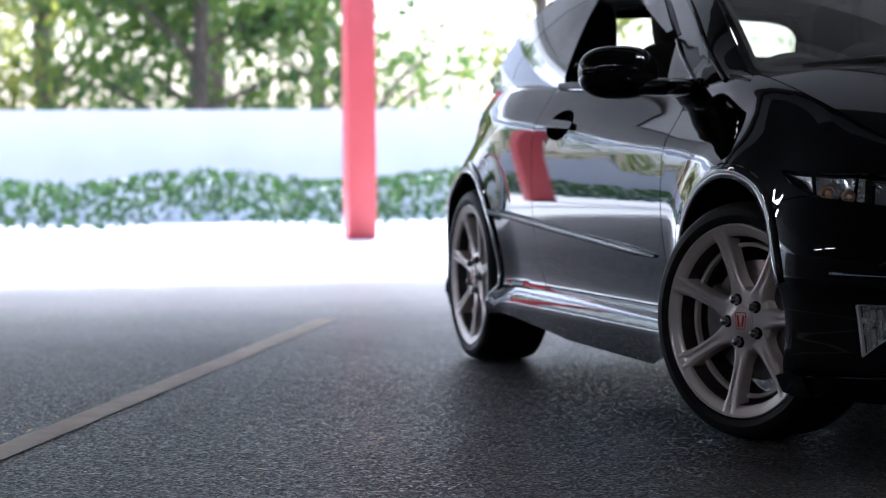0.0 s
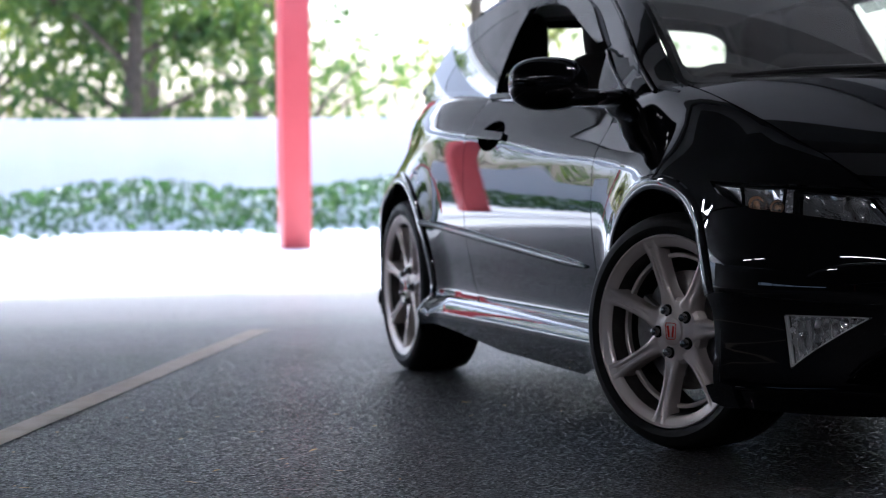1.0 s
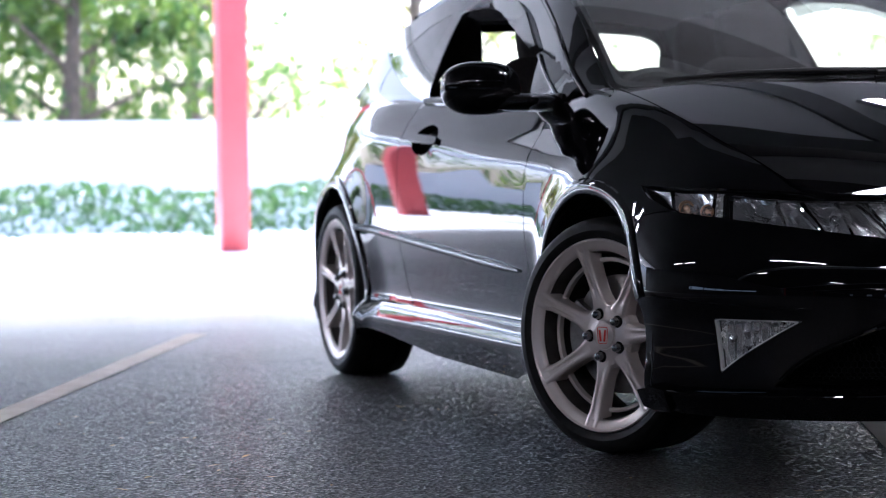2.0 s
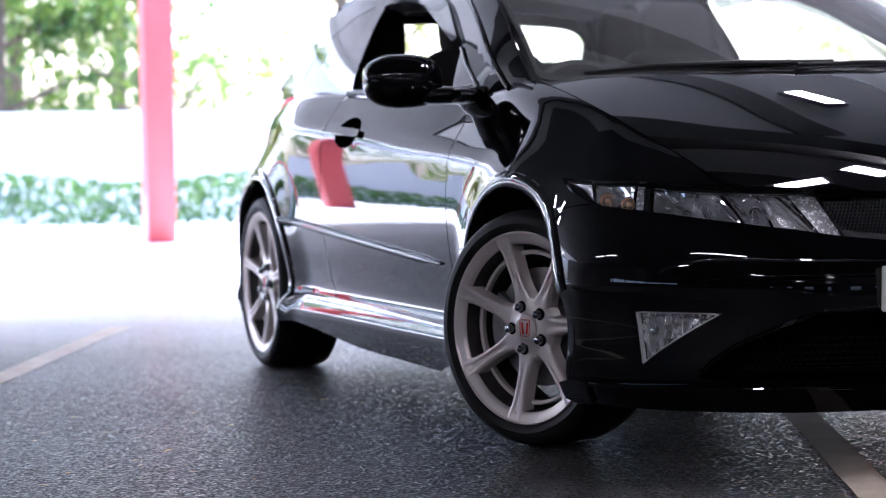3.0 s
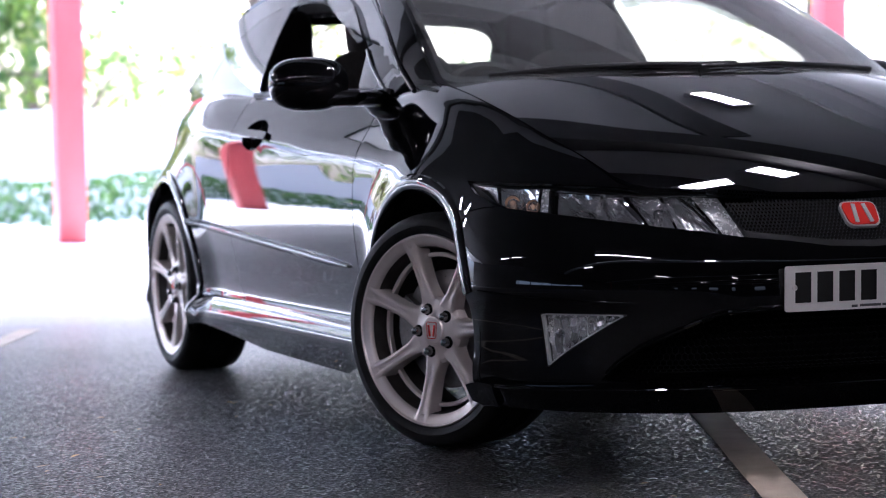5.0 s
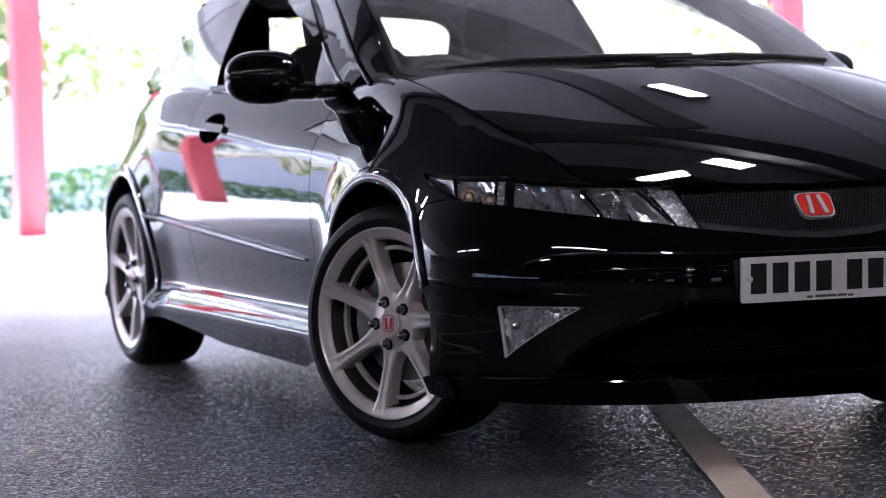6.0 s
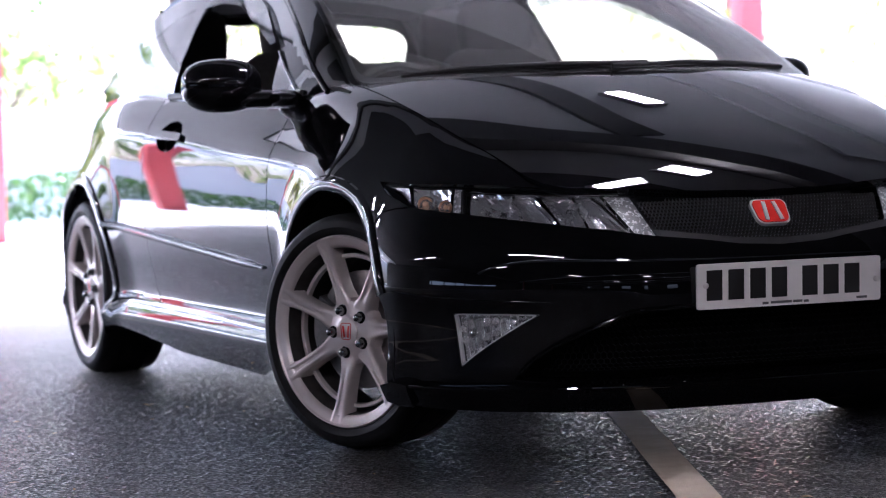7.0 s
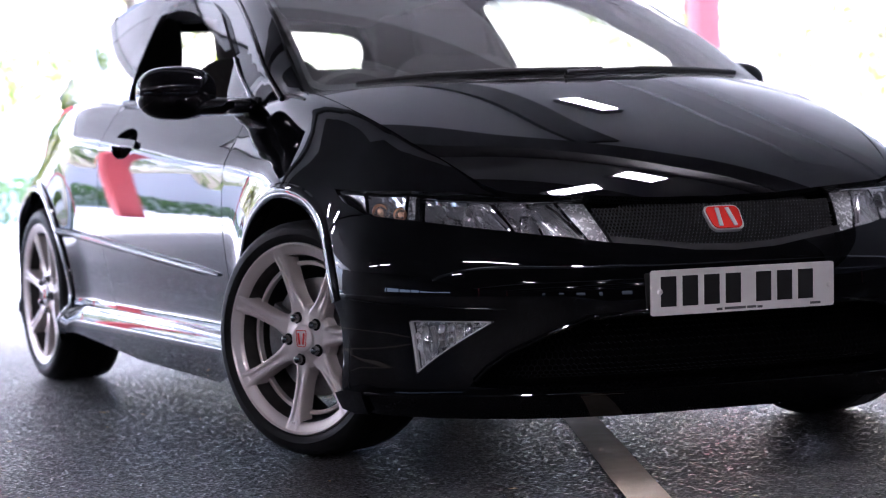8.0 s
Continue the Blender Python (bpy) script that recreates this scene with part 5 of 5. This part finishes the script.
# wipers
for pts in ([(-.155, -.60, .990), (-.06, -.42, 1.005), (.02, -.22, 1.010), (.045, -.02, 1.010), (.04, .06, 1.014)], [(.06, -.06, 1.003), (.02, .2, 1.010), (-.07, .42, 1.006), (-.16, .60, .998)]):
    bm = bmesh.new()
    tube(bm, pts, [.006, .008, .009, .008, .005][:len(pts)], 8)
    w = part("wiper", bm, M_TRIM, car)
    bm = bmesh.new()
    tube(bm, [(x - .012, y, z - .012) for x, y, z in pts[:-1]], .005, 6)
    part("wiper_blade", bm, M_RUBBER, w)

# frit band round the windscreen
panel("screen_border", windscreen, rounded([(-.99, -.01), (.99, -.01), (.99, 1.01), (-.99, 1.01)], .05), M_GLOSS_TRIM, car, holes=[rounded([(-.955, .04), (.955, .04), (.945, .96), (-.945, .96)], .07)], step=.05, thick=.004, out=(1, 0, 1), lift=-.004)

# ---- cabin ----
cabin = part("cabin_floor", box(bmesh.new(), (-2.9, -.66, .28), (-.2, .66, .32), bevel=.02), M_CABIN, car)
bm = bmesh.new()
rows = []
for i in range(21):
    y = -.68 + 1.36 * i / 20
    u = y / .735
    xb = -.02 - .28 * u * u
    hump = .05 * math.exp(-((y + .36) / .18) ** 2)
    rows.append([bm.verts.new((x, y, z)) for x, z in ((xb, .940), (xb - .18, .958 + hump * .4), (xb - .42, .962 + hump), (xb - .52, .93), (xb - .54, .70), (xb - .40, .5))])
for a, b in zip(rows, rows[1:]):
    for k in range(5):
        bm.faces.new((a[k], a[k + 1], b[k + 1], b[k]))
part("dashboard", bm, M_CABIN, car)
bm = bmesh.new()
mw = Matrix.Translation((-.72, -.36, .88)) @ pose(0, 0, 0, 0, 65, 0)
ring = []
for i in range(36):
    a = 2 * math.pi * i / 36
    ring.append([bm.verts.new(mw @ Vector(((.175 + .015 * math.cos(b)) * math.cos(a), (.175 + .015 * math.cos(b)) * math.sin(a), .015 * math.sin(b)))) for b in (0, 1.05, 2.1, 3.14, 4.2, 5.24)])
for i in range(36):
    a, b = ring[i], ring[(i + 1) % 36]
    for k in range(6):
        bm.faces.new((a[k], b[k], b[(k + 1) % 6], a[(k + 1) % 6]))
for a in (0, 2.1, 4.2):
    box(bm, (0, -.018, -.01), (.17, .018, .01), mw @ pose(0, 0, 0, 0, 0, math.degrees(a)), .004)
box(bm, (-.06, -.06, -.03), (.06, .06, .02), mw, .02)
part("steering_wheel", bm, M_CABIN, car)


def seat(y):
    st = part("seat", blob((-1.30, y, .50), (.28, .25, .10), 4), M_SEAT, car, "black and red cloth bucket seat")
    for nm, c, h, tilt, mat in (("backrest", (0, 0, .30), (.07, .25, .34), -14, M_SEAT), ("headrest", (0, 0, .70), (.05, .13, .10), -14, M_SEAT), ("centre_panel", (.045, 0, .28), (.045, .14, .26), -14, M_SEAT_RED)):
        bm = blob(c, h, 4)
        bmesh.ops.transform(bm, matrix=Matrix.Translation((-1.52, y, .50)) @ pose(0, 0, 0, 0, tilt, 0), verts=bm.verts)
        part(nm, bm, mat, st)


seat(-.36)
seat(.36)
part("rear_seat", blob((-2.45, 0, .77), (.12, .62, .335), 5), M_SEAT, car)
for y in (-.47, .47):
    part("rear_headrest", blob((-2.42, y, 1.185), (.05, .09, .115), 3.5), M_SEAT, car)
panel("headlining", roof, [(-1.02, -.56), (-1.02, .56), (-2.85, .52), (-2.85, -.52)], M_HEAD_CLOTH, car, step=.1, thick=.0, lift=-.04)
for sg in (-1.0, 1.0):
    surf = (lambda k: lambda a, b: flank(a, b, k))(sg)
    panel("pillar_trim", surf, [(-2.78, .94), (-2.80, 1.10), (-2.62, 1.22), (-2.40, 1.30), (-2.40, 1.36), (-2.86, 1.36), (-2.92, .98)], M_CABIN, car, step=.06, thick=.02, out=(0, sg, 0), lift=-.03)
for sg in (-1, 1):
    bm = bmesh.new()
    box(bm, (-1.9, sg * .70 - .02, .32), (-.6, sg * .70 + .02, .94), bevel=.01)
    part("door_card", bm, M_CABIN, car)
bm = bmesh.new()
box(bm, (-.92, -.12, 1.26), (-.89, .12, 1.32), bevel=.012)
part("rear_view_mirror", bm, M_CABIN, car)
